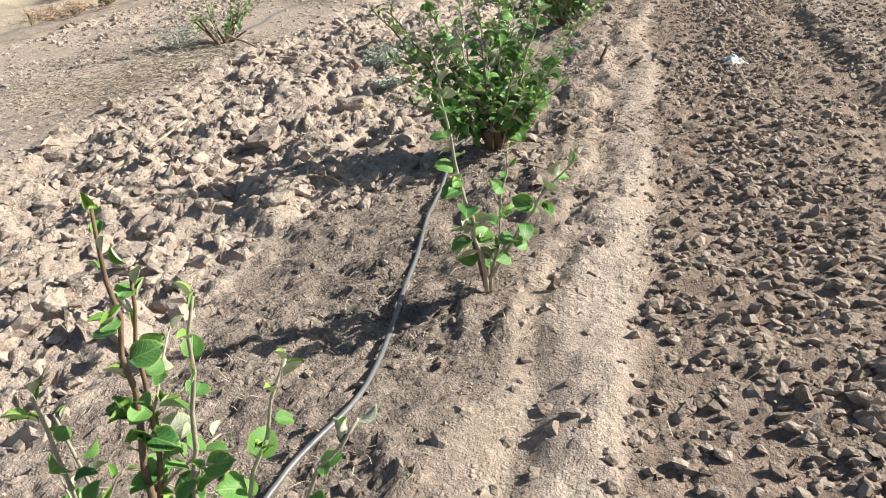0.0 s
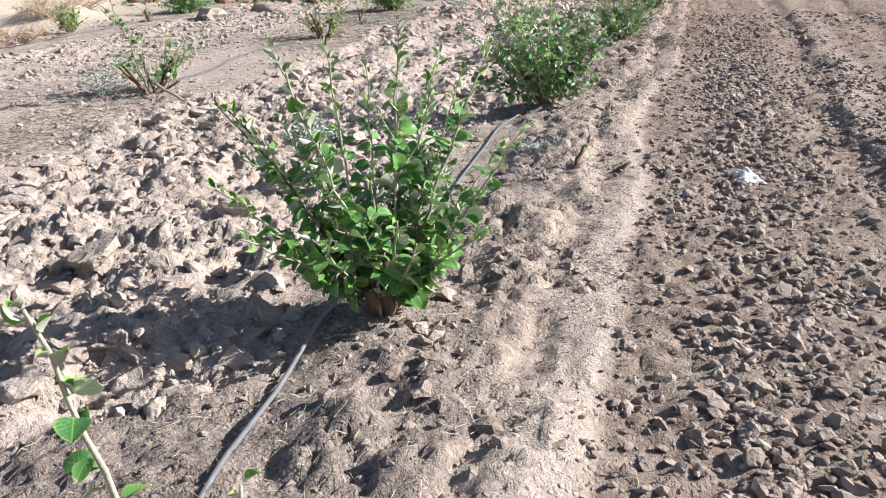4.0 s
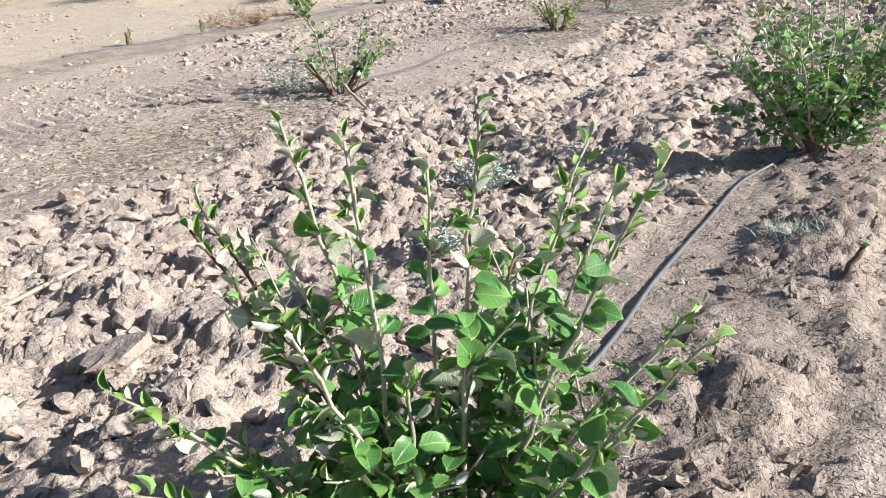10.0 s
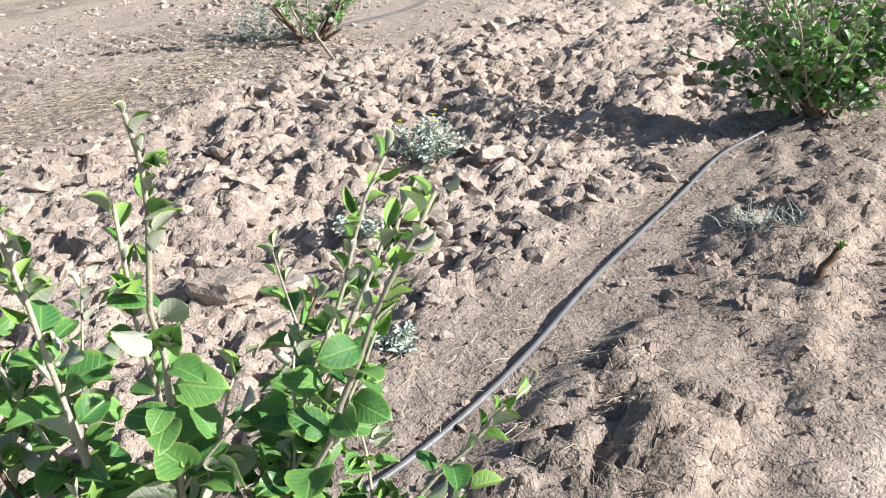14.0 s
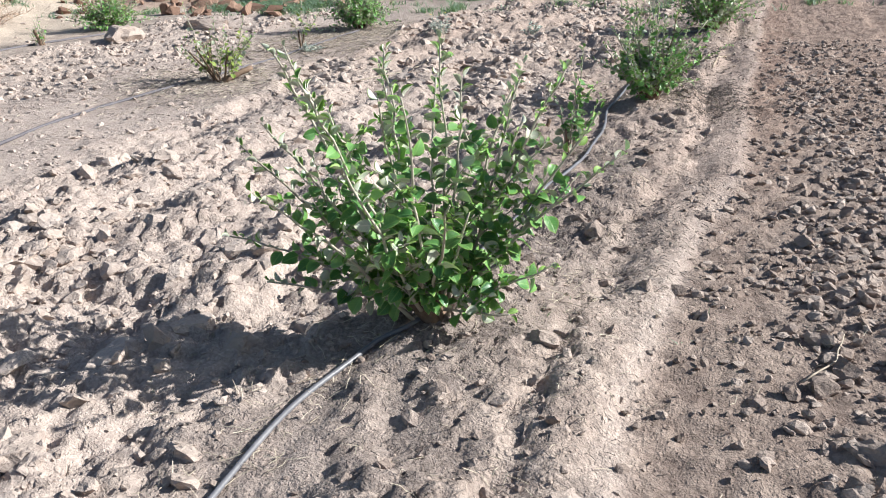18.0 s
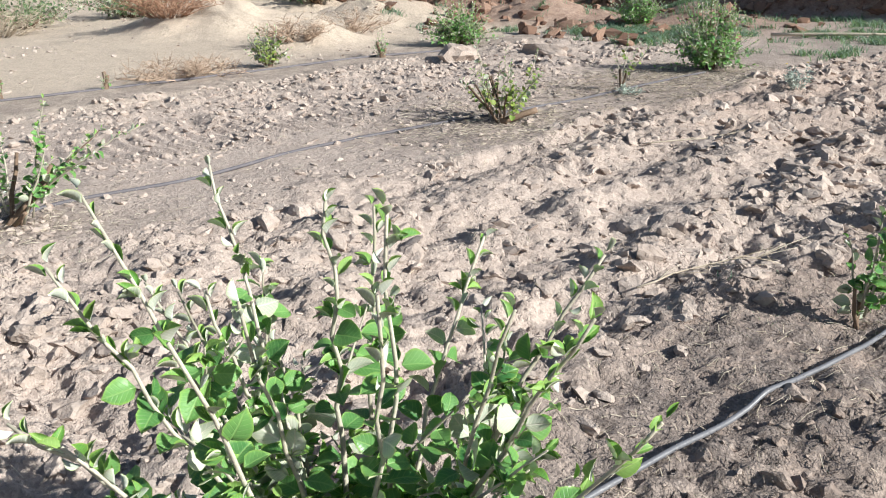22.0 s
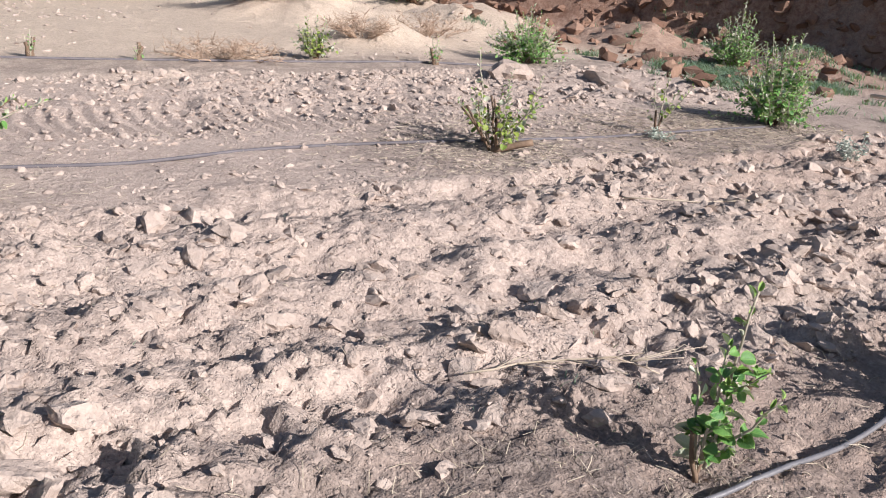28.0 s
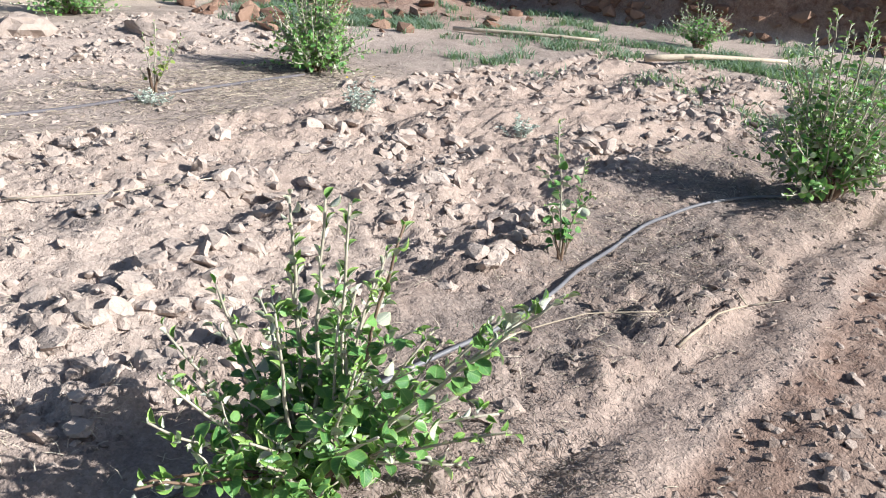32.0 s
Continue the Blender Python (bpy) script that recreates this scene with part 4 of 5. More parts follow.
FAR = "far scrub"
for k, (x, y, rad, h, name) in enumerate(((-15.2, 7.9, 0.9, 1.1, "olive green scrub at the edge of the sand"), (-16.6, 9.6, 1.0, 1.2, "dark green scrub at the edge of the sand"),
                                          (-17.2, 11.2, 1.1, 1.2, "grey-green scrub at the edge of the sand"), (-17.4, 12.9, 1.1, 1.1, "dark green scrub at the edge of the sand"),
                                          (-17.4, 14.6, 0.9, 0.8, "olive green scrub at the edge of the sand"), (-17.8, 17.2, 1.0, 1.1, "dark green scrub beside the dry bush"),
                                          (-18.5, 21.0, 0.9, 1.0, "dark green scrub at the foot of the bank"), (-14.3, 19.6, 0.9, 0.9, "dark green scrub behind the sand mounds"),
                                          (-19.6, 10.3, 1.2, 1.5, "tall olive scrub behind the edge of the sand"), (-19.8, 13.4, 1.2, 1.5, "tall grey-green scrub behind the edge of the sand"))):
    shrub("shrub", name, x, y, round_shoots(60, rad * 1.4, h, 103 + k, 0.4), 103 + k, 0.10, 0.055, 0, FAR, spread=0.4, thick=0.010, twigs=0, kinds=("small", "small"))


# ---- irrigation pipes ----
def smooth_path(points, per=8):
    """A Catmull-Rom line through the points given."""
    P = [points[0], *points, points[-1]]
    out = []
    for k in range(1, len(P) - 2):
        a, b, c, d = (np.array(p, float) for p in P[k - 1:k + 3])
        for s in range(per):
            t = s / per
            out.append(0.5 * (2 * b + (c - a) * t + (2 * a - 5 * b + 4 * c - d) * t * t + (3 * b - a - 3 * c + d) * t ** 3))
    out.append(np.array(points[-1], float))
    return np.array(out)


def pipe(label, points, radius, lift=0.0, mat=pipe_mat):
    xy = smooth_path(points, 12)
    z = ground_h(xy[:, 0], xy[:, 1])
    z = np.max(np.stack([np.roll(np.pad(z, 4, mode="edge"), s)[4:-4] for s in (-2, -1, 0, 1, 2)]), 0) - 0.006
    z = np.convolve(np.pad(z, 3, mode="edge"), np.ones(7) / 7, "valid")
    path = np.column_stack([xy, z + radius * 0.75 + lift])
    ob = new("drip_pipe", Build().tube(path, radius, radius, 10).mesh("drip_pipe", [mat]))
    return tagged(ob, label, "pipe", "irrigation pipes")


pipe("dusty black plastic irrigation pipe lying along the near row",
     ((-1.15, 0.2), (-0.98, 1.3), (-0.88, 1.81), (-0.76, 2.27), (-0.77, 3.07), (-0.80, 3.7), (-0.81, 4.33), (-0.80, 4.75), (-0.72, 5.3), (-0.64, 5.9), (-0.64, 6.6), (-0.62, 7.39), (-0.58, 8.1),
      (-0.46, 8.5), (-0.33, 8.66), (-0.28, 9.3), (-0.17, 10.1), (-0.11, 10.45), (-0.04, 10.86), (0.01, 11.4), (0.02, 11.9), (0.0, 12.42), (0.08, 13.2), (0.19, 14.05), (0.17, 14.5), (0.15, 15.2), (0.19, 15.78), (0.36, 16.27), (0.70, 16.5)), 0.0095, 0.004)
pipe("black irrigation pipe half buried along the second row",
     ((-4.30, 9.25), (-4.43, 9.8), (-4.32, 10.6), (-4.38, 11.66), (-4.36, 12.3), (-4.1, 13.2), (-3.95, 14.3), (-3.88, 15.3), (-3.75, 16.9)), 0.014, 0.0, dark_pipe_mat)
pipe("dark irrigation pipe sunk in the litter of the second row",
     ((-4.85, 4.2), (-4.64, 5.62), (-4.5, 6.22), (-4.3, 6.9), (-4.15, 7.9), (-4.2, 8.57), (-4.32, 9.2)), 0.012, -0.012, dark_pipe_mat)
pipe("dark irrigation pipe along the third row", ((-8.90, 10.1), (-8.7, 10.8), (-8.42, 12.6), (-8.15, 14.2), (-7.95, 15.8), (-7.7, 16.8)), 0.016, 0.0, dark_pipe_mat)


# ---- sticks, stones and rubbish ----
def stick(name, label, points, r0, r1, mat, category="stick", forks=0, seed=1, group=""):
    """A dry stick or branch lying on the ground; points: x, y, height over the ground."""
    r = random.Random(seed)
    x0, y0 = points[0][:2]
    ob = thing(name, x0, y0, label, category, group)
    z0 = ob.location.z
    pts = [Vector((x - x0, y - y0, hz(x, y) - z0 + r0 * 0.6 + up)) for x, y, up in points]
    path = []
    for a, b in zip(pts, pts[1:]):
        path += bend(a, b, 0.004, 4, 0.006, r)[:-1]
    path.append(pts[-1])
    part("branch", Build().tube(path, r0, r1, 6).mesh("branch", [mat]), ob)
    for _ in range(forks):
        at = path[r.randrange(1, len(path) - 1)]
        d = (pts[-1] - pts[0]).normalized()
        tip = at + (d + Vector((r.gauss(0, 0.7), r.gauss(0, 0.7), r.uniform(0.0, 0.35)))) * r.uniform(0.06, 0.16)
        part("twig", Build().tube(bend(at, tip, 0.005, 4, 0.004, r), r0 * 0.5, r1 * 0.6, 5).mesh("twig", [mat]), ob)
    return ob


stick("dry_branch", "pale dry forked branch on the clods", ((-0.97, 10.88, 0.03), (-0.88, 11.18, 0.06), (-0.72, 11.40, 0.06), (-0.60, 11.53, 0.03)), 0.0048, 0.0022, twig_mat, forks=18, seed=2)
stick("dry_branch", "pale forked dry twig on the ridge", ((0.77, 14.15, 0.0), (0.82, 14.45, 0.04), (0.91, 14.82, 0.02)), 0.007, 0.003, twig_mat, forks=5, seed=3)
stick("dry_stalk", "long pale stalk half sunk in the clods", ((-3.09, 4.77, 0.01), (-3.05, 5.2, 0.03), (-2.95, 5.64, 0.02)), 0.014, 0.009, twig_mat, forks=1, seed=4)
stick("dry_stalk", "thin curved straw on the tilled earth", ((0.98, 8.6, 0.01), (1.1, 8.75, 0.03), (1.15, 8.95, 0.02)), 0.004, 0.002, twig_mat, seed=5)
stick("dry_stalk", "thin dry stalk beside the pipe", ((0.15, 13.6, 0.01), (0.4, 14.1, 0.03), (0.62, 14.3, 0.01)), 0.004, 0.002, twig_mat, forks=1, seed=6)
stick("dry_stalk", "pale dry stalk among clods", ((-2.4, 13.3, 0.02), (-2.1, 13.7, 0.05), (-1.9, 14.2, 0.02)), 0.006, 0.003, twig_mat, forks=2, seed=7)
stick("dead_branch", "grey dead branch lying at the foot of the pruned shrub", ((-4.2, 9.36, 0.10), (-4.02, 9.2, 0.07), (-3.8, 9.03, 0.03), (-3.6, 8.91, 0.0)), 0.016, 0.012, twig_mat, seed=14)
stick("cut_log", "short dark cut log leaning at the foot of the thin shrub", ((-3.78, 13.3, 0.0), (-3.68, 13.42, 0.04), (-3.58, 13.54, 0.08)), 0.03, 0.026, bark_mat, "log", seed=15)
stick("log", "pale barkless log lying in the grass", ((-1.95, 20.6, 0.03), (-1.5, 21.1, 0.06), (-0.75, 22.2, 0.03)), 0.045, 0.022, twig_mat, "log", forks=2, seed=8)
stick("log", "grey pole lying in the far grass", ((-4.6, 20.6, 0.02), (-3.6, 21.0, 0.05), (-2.9, 21.4, 0.03)), 0.03, 0.02, twig_mat, "log", forks=1, seed=9)


def cut_stump(x, y, lean, height, label, seed, sprout=True):
    r = random.Random(seed)
    ob = thing("tree_stump", x, y, label, "stump", "cut stems")
    top = Vector((lean[0], lean[1], height))
    part("stem", Build().tube(bend((0, 0, -0.04), top, 0.0, 6, 0.006, r), 0.017, 0.012, 8).mesh("stem", [bark_mat]), ob, "cut brown woody stem")
    if sprout:
        for k in range(7):
            a = r.uniform(0, 6.28)
            d = Vector((math.cos(a), math.sin(a), r.uniform(0.3, 1.3)))
            part("leaf", LEAVES["young"][k % 3], ob, "small yellow-green leaf", leaf_pose(top, d, r.uniform(0.02, 0.035), r))
    return ob


cut_stump(0.02, 6.88, (0.08, 0.08, 0), 0.13, "leaning cut stem with a tuft of new leaves", 5)
cut_stump(0.22, 6.95, (0.17, 0.05, 0), 0.07, "short bare cut stem in the lumpy soil", 6, False)
cut_stump(-0.36, 11.72, (0.02, 0.02, 0), 0.05, "short pale sawn stub in the soil", 7, False)


def rock(x, y, sx, sy, sz, label, mat, seed, name="clod", category="clod"):
    """A single large lump with a broken, uneven face."""
    bm = bmesh.new()
    bmesh.ops.create_icosphere(bm, subdivisions=3, radius=1.0)
    r = random.Random(seed * 7 + 1)
    cuts = [(Vector((r.gauss(0, 1), r.gauss(0, 1), r.gauss(0, 0.7))).normalized(), r.uniform(0.5, 0.85)) for _ in range(11)]
    cuts.append((Vector((r.gauss(0, 0.15), r.gauss(0, 0.15), 1)).normalized(), r.uniform(0.35, 0.6)))
    for v in bm.verts:
        for n, d in cuts:
            k = v.co.dot(n) - d
            if k > 0:
                v.co -= n * k
        v.co *= 1.2 + 0.24 * noise.noise(v.co * 2.3 + Vector((seed, 0, 0))) + 0.16 * noise.noise(v.co * 6 + Vector((0, seed, 0))) + 0.08 * noise.noise(v.co * 13 + Vector((0, seed, 5)))
        v.co.x, v.co.y, v.co.z = v.co.x * sx, v.co.y * sy, max(v.co.z, -0.5) * sz
    me = bpy.data.meshes.new(name)
    bm.to_mesh(me)
    bm.free()
    me.materials.append(mat)
    ob = new(name, me)
    ob.matrix_basis = pose(x, y, hz(x, y) + sz * 0.22, r.gauss(0, 7), r.gauss(0, 7), seed * 37 % 360)
    return tagged(ob, label, category)


rock(-6.95, 16.15, 0.33, 0.26, 0.22, "large pale block of hardened soil", clod_mat, 3)
rock(-6.2, 17.1, 0.36, 0.2, 0.14, "flat pale block of hardened soil", clod_mat, 5)
SLABS = ((-1.78, 3.59, 0.13), (-2.24, 3.48, 0.12), (-2.26, 2.79, 0.14), (-1.65, 3.92, 0.11), (-1.58, 2.36, 0.12), (-1.66, 6.12, 0.15), (-2.17, 5.14, 0.19), (-2.09, 5.54, 0.13),
         (-3.29, 6.1, 0.14), (-1.75, 5.92, 0.20), (-1.49, 5.82, 0.12), (-1.14, 7.15, 0.12), (-1.03, 7.22, 0.09), (-1.98, 7.27, 0.11), (-1.54, 6.74, 0.13), (-1.44, 6.85, 0.08),
         (-1.31, 7.70, 0.14), (-2.12, 8.14, 0.11), (-3.42, 8.07, 0.12), (-1.45, 8.42, 0.13), (-1.24, 8.58, 0.14), (-1.35, 8.25, 0.14), (-1.55, 8.1, 0.11), (-3.22, 10.71, 0.14), (-1.25, 9.59, 0.14),
         (-1.07, 9.42, 0.12), (-1.72, 10.12, 0.12), (-1.47, 10.37, 0.11), (-1.49, 11.31, 0.10), (-1.48, 11.72, 0.12), (-0.42, 11.68, 0.11), (-1.85, 12.25, 0.11), (-1.27, 13.3, 0.17), (-1.35, 13.51, 0.12), (-2.0, 13.55, 0.13),
         (-2.7, 14.95, 0.17), (-2.07, 15.12, 0.14), (-3.12, 14.14, 0.13), (-2.39, 15.67, 0.12), (-1.75, 14.25, 0.12), (-5.33, 15.69, 0.12))
for k, (x, y, wide) in enumerate(SLABS):
    rock(x, y, wide * 0.72, wide * 0.56, wide * 0.40, "large pale broken clod of dry soil", clod_mat, k + 11)
for k, (x, y, wide) in enumerate(((0.75, 4.3, 0.05), (1.2, 2.85, 0.055), (0.95, 4.6, 0.05), (1.05, 2.5, 0.05), (1.14, 5.4, 0.06), (0.69, 10.1, 0.08))):
    rock(x, y, wide * 0.78, wide * 0.62, wide * 0.5, "dark earth lump on the tilled strip", crumb_mat, k + 71)


def crumpled_sheet(x, y, w, d, h, label, seed):
    r = random.Random(seed)
    b = Build()
    n = 12
    V, F = [], []
    for i in range(n + 1):
        for j in range(n + 1):
            u, v = i / n - 0.5, j / n - 0.5
            p = Vector((u * w, v * d, 0))
            e = max(abs(u), abs(v)) * 2
            z = h * (1 - e ** 2) * (0.6 + 0.9 * noise.noise(Vector((u * 5 + seed, v * 5, 0)))) + 0.01 * noise.noise(Vector((u * 14, v * 14, seed)))
            V.append((p.x * (1 + 0.3 * noise.noise(Vector((u * 3, v * 3, seed + 4)))), p.y * (1 + 0.3 * noise.noise(Vector((u * 3, v * 3, seed + 9)))), z))
    for i in range(n):
        for j in range(n):
            a = i * (n + 1) + j
            F += [(a, a + n + 1, a + n + 2), (a, a + n + 2, a + 1)]
    ob = new("plastic_scrap", b.add(V, F).mesh("plastic_scrap", [white_mat]))
    ob.matrix_basis = pose(x, y, hz(x, y) + 0.006, 0, 0, seed * 50)
    return tagged(ob, label, "litter")


crumpled_sheet(1.08, 6.92, 0.25, 0.15, 0.06, "crumpled dusty white plastic scrap on tilled earth", 2)
crumpled_sheet(-14.0, 10.6, 0.6, 0.4, 0.10, "white plastic bag lying on far sand", 3)


# ---- weeds, grass and litter ----
def grey_weed(x, y, radius, height, n, seed, flowers, label):
    """A silvery cushion weed of fine branching stalks, some with yellow flowers."""
    r = random.Random(seed)
    ob = thing("weed", x, y, label, "weed", "grey weeds")
    fine, made = Build(), 0
    V, F, low, G, P = SMALL[0]
    shape, faces = np.concatenate([V, low]) * np.array((0.5, 1, 1)), np.concatenate([F, G])
    for k in range(n):
        a, d = r.uniform(0, 6.28), radius * math.sqrt(r.random())
        tip = Vector((math.cos(a) * d, math.sin(a) * d, height * (1.05 - 0.6 * (d / radius) ** 2) * r.uniform(0.6, 1.1)))
        path = bend((tip.x * 0.35, tip.y * 0.35, -0.02), tip, 0.01, 6, 0.008, r)
        part("stalk", Build().tube(path, 0.0018, 0.001, 4).mesh("stalk", [grey_mat]), ob)
        for q in path[1:]:
            for _ in range(3):
                o = Vector((r.gauss(0, 1), r.gauss(0, 1), r.uniform(0.0, 1.2))).normalized()
                m = np.array(leaf_pose(q, o, r.uniform(0.024, 0.042), r))
                fine.add(shape @ m[:3, :3].T + m[:3, 3], faces)
    tagged(part("leaves", fine.mesh("leaves", [grey_mat]), ob, "fine silvery leaves"), kind="stuff")
    for k in range(flowers):
        a = r.uniform(0, 6.28)
        at = Vector((math.cos(a) * radius * 0.6, math.sin(a) * radius * 0.6, height * r.uniform(1.0, 1.45)))
        b = Build().tube(bend((at.x * 0.5, at.y * 0.5, 0), at, 0.01, 5, 0.004, r), 0.0012, 0.0009, 4, 1)
        for p in range(8):
            th = p * math.pi / 4
            o = Vector((math.cos(th), math.sin(th), 0.35))
            m = np.array(leaf_pose(at, o, 0.013, r))
            V, F, low, G, P = SMALL[0]
            b.add(np.concatenate([V, low]) @ m[:3, :3].T + m[:3, 3], np.concatenate([F, G]))
        part("flower", b.mesh("flower", [yellow_mat, grey_mat]), ob, "small yellow daisy flower on a stalk")
    return ob


grey_weed(-1.88, 7.45, 0.22, 0.17, 46, 3, 5, "silvery grey weed with small yellow flowers among clods")
grey_weed(-1.62, 6.55, 0.12, 0.08, 18, 4, 0, "low silvery grey weed among clods")
grey_weed(-1.0, 5.95, 0.10, 0.09, 14, 5, 0, "thin silvery weed beside the clods")
grey_weed(-2.35, 16.0, 0.18, 0.2, 20, 6, 2, "grey weed with yellow flowers far among clods")
grey_weed(-1.35, 16.6, 0.16, 0.16, 14, 7, 0, "low grey-green weed on bare soil")
grey_weed(-4.75, 9.35, 0.28, 0.34, 34, 8, 0, "grey-green weed beside the pruned shrub")
grey_weed(-3.7, 15.2, 0.16, 0.10, 14, 9, 0, "low grey weed by the small sapling")


def blades(x, y, height, lean, width, per=1, seed=1):
    """Bent flat blades rooted at x, y: one vertex and face array."""
    g = np.random.default_rng(seed)
    n = len(x)
    z = ground_h(x, y) - 0.01
    a = g.uniform(0, 2 * np.pi, n)
    h = height * g.uniform(0.5, 1.2, n)
    ox, oy = np.cos(a) * lean * h * g.uniform(0.3, 1.2, n), np.sin(a) * lean * h * g.uniform(0.3, 1.2, n)
    sx, sy = -np.sin(a) * width * 0.5, np.cos(a) * width * 0.5
    rows = []
    for t, wd in ((0.0, 1.0), (0.5, 0.8), (1.0, 0.1)):
        cx, cy, cz = x + ox * t * t, y + oy * t * t, z + h * (t - 0.25 * lean * t * t)
        rows += [np.stack([cx - sx * wd, cy - sy * wd, cz], -1), np.stack([cx + sx * wd, cy + sy * wd, cz], -1)]
    V = np.stack(rows, 1).reshape(-1, 3)
    q = np.array([(0, 1, 3), (0, 3, 2), (2, 3, 5), (2, 5, 4)])
    F = (q[None] + (np.arange(n) * 6)[:, None, None]).ravel()
    return V, F


def grass(name, label, spots, height, lean, width, mat, seed):
    V, F = blades(spots[0], spots[1], height, lean, width, 1, seed)
    return tagged(new(name, mesh_from(name, V, F, 3, [mat], True)), label, "grass", kind="stuff")


GRASS_PATCHES = ((-6.3, 20.2, 2.2, 1.3), (-3.6, 21.2, 1.6, 0.9), (-1.0, 21.6, 1.3, 1.0), (2.6, 21.6, 2.6, 0.95), (5.4, 20.8, 2.0, 0.9), (-8.8, 22.8, 1.6, 0.5), (0.3, 22.6, 1.2, 0.6))


def grassy(x, y):
    k = np.zeros_like(x)
    for gx, gy, rx, ry in GRASS_PATCHES:
        k = np.maximum(k, 1 - np.sqrt(((x - gx) / rx) ** 2 + ((y - gy) / ry) ** 2))
    return step(0.05, 0.6, k + 2.4 * (fbm(x, y, 2.2, 4, 301, 0.65) - 0.56))


grass("grass", "blue-green grass growing in patches before the bank", field(150000, -11, 8, 18.5, 24, grassy), 0.14, 1.1, 0.014, grass_mat, 5)
grass("grass_tuft", "small grey-green grass tuft in the row",
      (lambda g: (-0.19 + g.normal(0, 0.07, 240), 7.23 + g.normal(0, 0.045, 240)))(np.random.default_rng(4)), 0.075, 1.4, 0.004, grey_mat, 6)
grass("dry_grass", "short dry straw grass standing in the rows",
      field(26000, -10, 1.2, 1.2, 18.5, lambda x, y: np.clip(0.5 * zones(x, y)[5] * patchy(x, y, 311, 0.48, 0.62, 1.6) + 0.8 * zones(x, y)[6] * patchy(x, y, 313, 0.45, 0.6), 0, 1)), 0.05, 1.5, 0.003, straw_mat, 7)
grass("green_sprouts", "sparse green sprouts between the clods",
      field(2500, -4, 1.0, 1.2, 17, lambda x, y: patchy(x, y, 317, 0.66, 0.74, 1.8)), 0.035, 1.2, 0.005, grass_mat, 8)


def fallen(name, label, spots, length, mat, seed, thick=0.0013):
    """Straws and fibres lying on the ground: thin three-sided bent rods."""
    g = np.random.default_rng(seed)
    x, y = spots
    n = len(x)
    a, ln = g.uniform(0, 2 * np.pi, n), length * g.uniform(0.3, 1.3, n)
    curve = g.normal(0, 0.35, n)
    rings = []
    for t in (-0.5, 0.0, 0.5):
        off = curve * ln * (0.25 - t * t)
        cx, cy = x + np.cos(a) * t * ln - np.sin(a) * off, y + np.sin(a) * t * ln + np.cos(a) * off
        cz = ground_h(cx, cy) + 0.004 + g.uniform(0, 0.012, n)
        for k in range(3):
            th = k * 2.0944
            rings.append(np.stack([cx - np.sin(a) * thick * np.cos(th), cy + np.cos(a) * thick * np.cos(th), cz + thick * np.sin(th)], -1))
    V = np.stack(rings, 1).reshape(-1, 3)
    q = []
    for s in (0, 3):
        for k in range(3):
            m = (k + 1) % 3
            q += [(s + k, s + m, s + 3 + m), (s + k, s + 3 + m, s + 3 + k)]
    F = (np.array(q)[None] + (np.arange(n) * 9)[:, None, None]).ravel()
    return tagged(new(name, mesh_from(name, V, F, 3, [mat])), label, "litter", kind="stuff")


row_litter = lambda x, y: np.clip(zones(x, y)[5] * (0.12 + 0.9 * patchy(x, y, 321, 0.45, 0.58, 1.5)) + 0.7 * zones(x, y)[6] * patchy(x, y, 323, 0.42, 0.58) + 0.05, 0, 1)
fallen("straw", "dry straw and root fibres strewn along the rows", field(34000, -6.5, 1.6, 1.2, 18, row_litter), 0.065, straw_mat, 11, 0.0012)
fallen("dark_litter", "dark dead stalks matted under the shrubs",
       field(36000, -6.0, 1.6, 1.2, 18, lambda x, y: np.clip(zones(x, y)[5] + zones(x, y)[6], 0, 1) * patchy(x, y, 331, 0.5, 0.6, 1.4)), 0.032, mulch_mat, 13, 0.0011)


def dry_bush(x, y, radius, height, n, seed, label):
    r = random.Random(seed)
    ob = thing("dry_bush", x, y, label, "bush", "dry bushes")
    for k in range(n):
        a, d = r.uniform(0, 6.28), radius * math.sqrt(r.random())
        tip = Vector((math.cos(a) * d, math.sin(a) * d, height * (1 - 0.6 * (d / radius) ** 2) * r.uniform(0.6, 1.1)))
        path = bend((tip.x * 0.3, tip.y * 0.3, -0.03), tip, height * 0.12, 6, 0.03, r)
        b = Build().tube(path, 0.009, 0.003, 4)
        for q in path[1:]:
            for _ in range(4):
                o = Vector((r.gauss(0, 1), r.gauss(0, 1), r.uniform(-0.3, 1.0))).normalized() * r.uniform(0.08, 0.22)
                b.tube([q, q + o * 0.5 + Vector((0, 0, 0.01)), q + o], 0.004, 0.002, 3)
        part("branch", b.mesh("branch", [twig_mat if "grey" in label else tan_mat if "tan" in label else rust_mat]), ob)
    return ob


g_lit = np.random.default_rng(31)
for k, (lx, ly, lr) in enumerate(((-4.55, 8.7, 0.55), (-4.5, 7.4, 0.5), (-3.9, 13.3, 0.55), (-3.8, 15.6, 0.6), (-3.9, 16.7, 0.5))):
    q = (lx + g_lit.normal(0, lr, 1100), ly + g_lit.normal(0, lr, 1100))
    fallen("straw_patch", "matted grey straw and stalks under a pruned shrub", q, 0.08, straw_mat if k % 2 == 0 else twig_mat, 40 + k, 0.0016)
    q = (lx + g_lit.normal(0, lr, 900), ly + g_lit.normal(0, lr, 900))
    fallen("dark_stalk_patch", "dark dead stalks matted round a pruned shrub", q, 0.06, mulch_mat, 50 + k, 0.002)
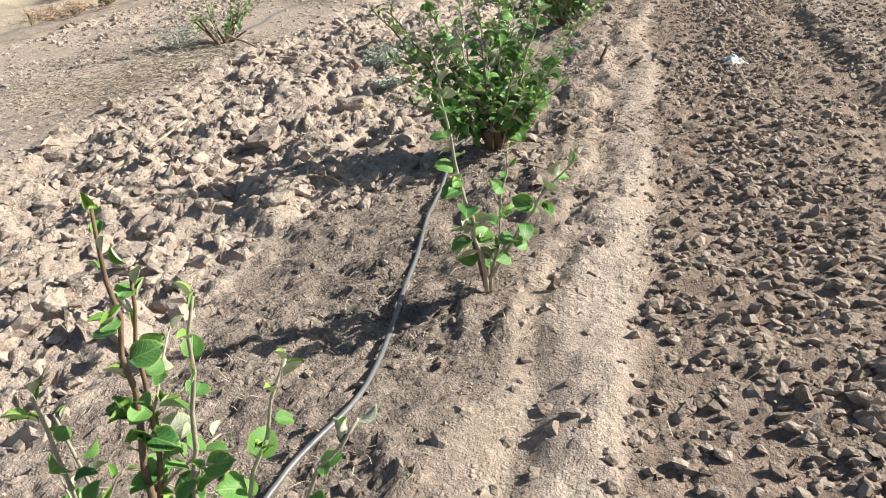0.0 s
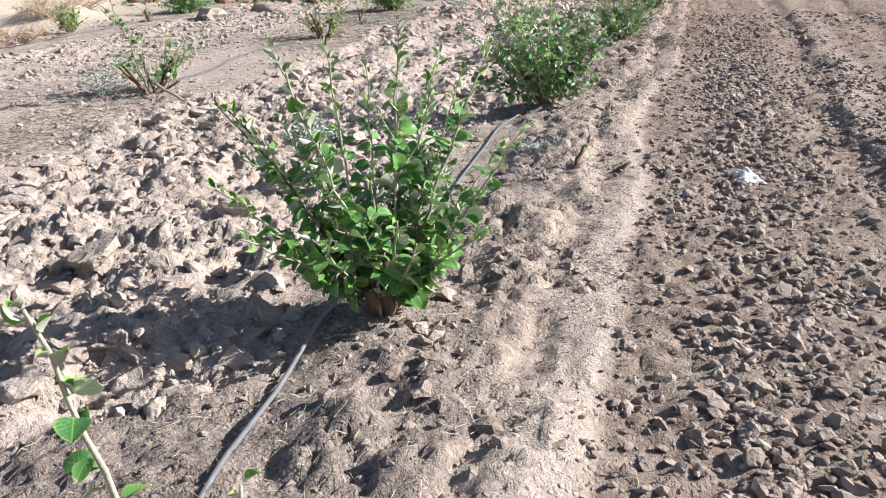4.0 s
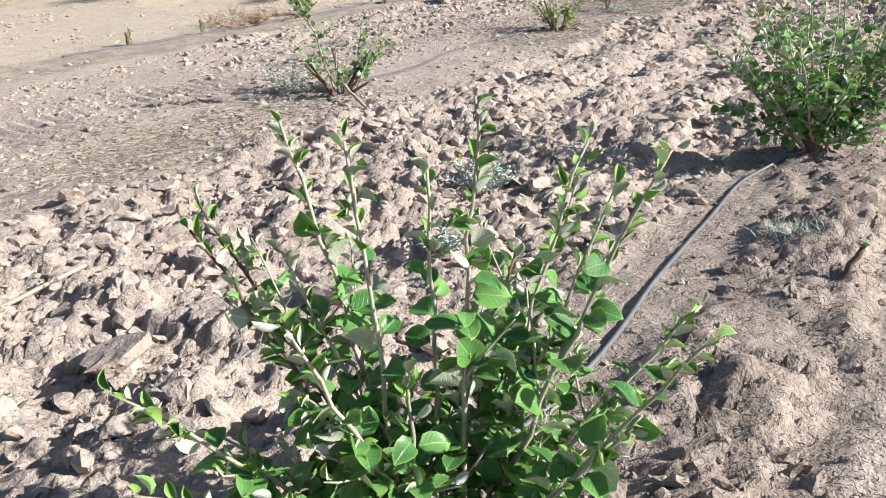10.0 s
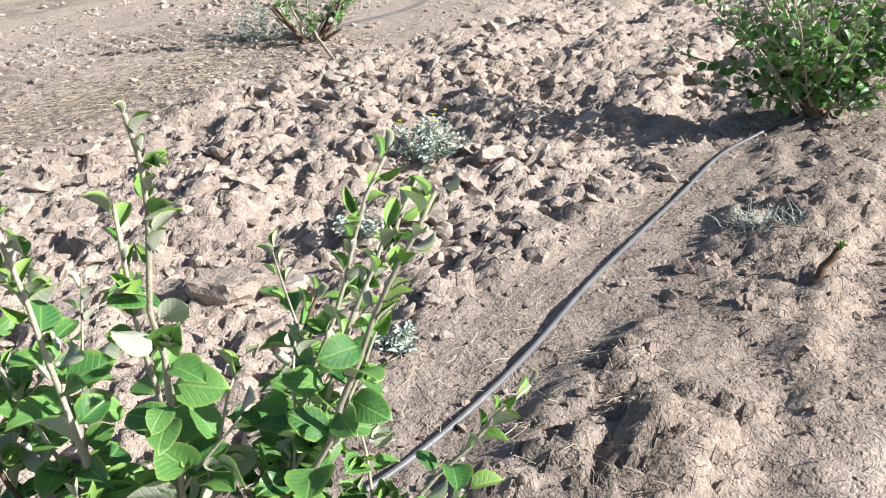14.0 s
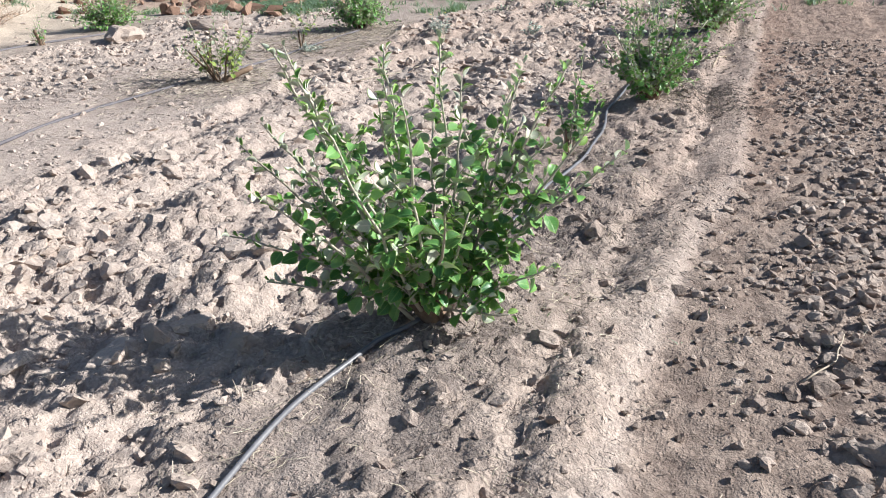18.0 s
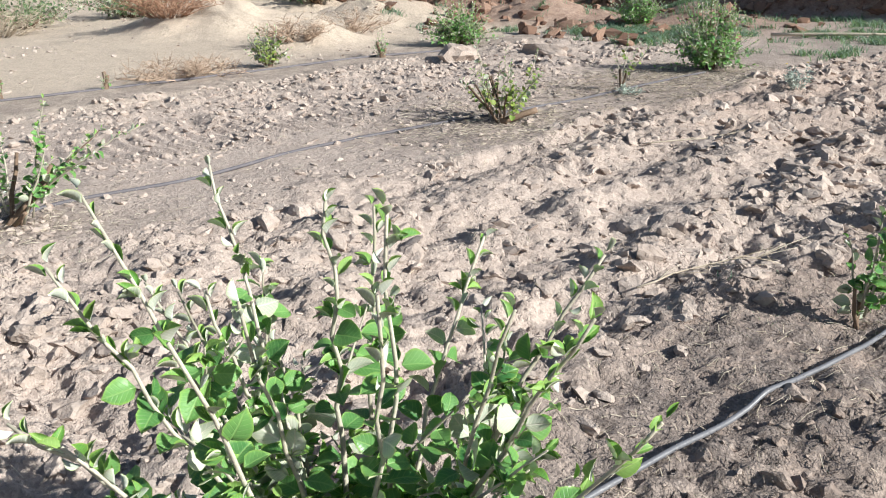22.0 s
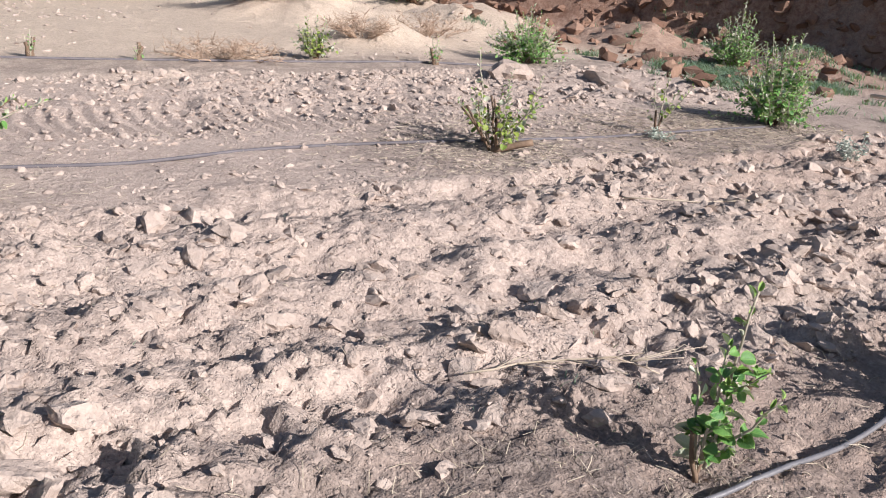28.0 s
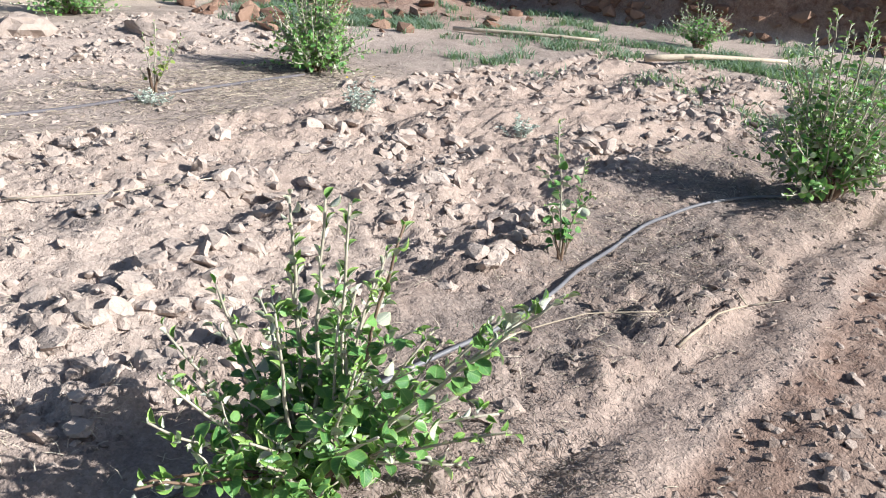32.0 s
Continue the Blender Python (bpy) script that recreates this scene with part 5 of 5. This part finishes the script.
for k, (lx, ly, lr) in enumerate(((-0.15, 6.9, 0.30), (0.05, 5.4, 0.28), (-0.75, 3.2, 0.25), (0.35, 13.3, 0.25), (-0.75, 11.0, 0.35), (0.25, 9.8, 0.3), (0.72, 13.1, 0.14), (0.80, 12.55, 0.2), (0.45, 14.9, 0.25))):
    q = (lx + g_lit.normal(0, lr, 1000), ly + g_lit.normal(0, lr * 1.3, 1000))
    fallen("dead_leaf_patch", "dark dead leaf crumbs and stalks in the row", q, 0.028, mulch_mat, 60 + k, 0.0014)


dry_bush(-13.4, 15.6, 1.0, 0.6, 70, 3, "rust-brown dry thorn bush on a sand mound")
dry_bush(-15.6, 22.2, 1.3, 1.0, 44, 4, "rust-brown dry bush by the bank")
dry_bush(-9.75, 15.7, 0.6, 0.30, 26, 5, "flattened tan brushwood on sand")
dry_bush(-8.6, 13.1, 0.8, 0.2, 34, 6, "low tan dry brushwood by the far pipe")
dry_bush(-13.2, 9.0, 0.9, 0.55, 50, 8, "grey dead brushwood on sand")
dry_bush(-15.6, 11.6, 0.9, 0.7, 44, 9, "grey-brown dead scrub at the edge of the sand")
dry_bush(-16.2, 13.6, 1.3, 0.6, 50, 10, "grey-brown dead scrub at the edge of the sand")
dry_bush(-10.5, 17.4, 0.8, 0.4, 26, 7, "tan dry brush on a sand mound")


# ---- clods that can be picked apart ----
def clod_mesh(k):
    tv, tf = CHUNKS[k]
    return mesh_from("clod", tv, tf.ravel(), 3, [clod_mat])


CLODS = [clod_mesh(s) for s in range(12)]
cx, cy = field(1500, -2.6, -0.4, 1.6, 14.5, lambda x, y: zones(x, y)[3] * (0.3 + 0.7 * patchy(x, y, 400)))
cx, cy = cx[:300], cy[:300]
cr, cz = random.Random(9), ground_h(cx, cy)
for k in range(len(cx)):
    s = 0.026 + 0.05 * cr.random() ** 2.2
    turn = pose(cx[k], cy[k], cz[k] + s * 0.04, cr.gauss(0, 18), cr.gauss(0, 18), cr.uniform(0, 360))
    part("clod", CLODS[k % 12], ground, m=turn @ Matrix.Diagonal((s * cr.uniform(0.9, 1.35), s, s * cr.uniform(0.45, 0.7), 1)))

# ---- earth lumps on the tilled strip ----
EARTH = [mesh_from("earth_lump", CHUNKS[s][0], CHUNKS[s][1].ravel(), 3, [crumb_mat]) for s in range(12)]
ly = rng.uniform(1.7, 11.0, 260)
lx = 0.45 + 0.087 * ly + 0.5 * (0.5 - fbm(ly * 0, ly, 0.8, 2, 220)) + rng.normal(0, 0.15, 260)
lz = ground_h(lx, ly)
for k in range(len(lx)):
    s = (0.016 + 0.027 * cr.random() ** 2.2) * (1.4 if ly[k] > 7.2 else 1.0)
    turn = pose(lx[k], ly[k], lz[k] + s * 0.18, cr.gauss(0, 25), cr.gauss(0, 25), cr.uniform(0, 360))
    part("earth_lump", EARTH[k % 12], ground, m=turn @ Matrix.Diagonal((s * cr.uniform(0.9, 1.35), s, s * cr.uniform(0.6, 0.85), 1)))
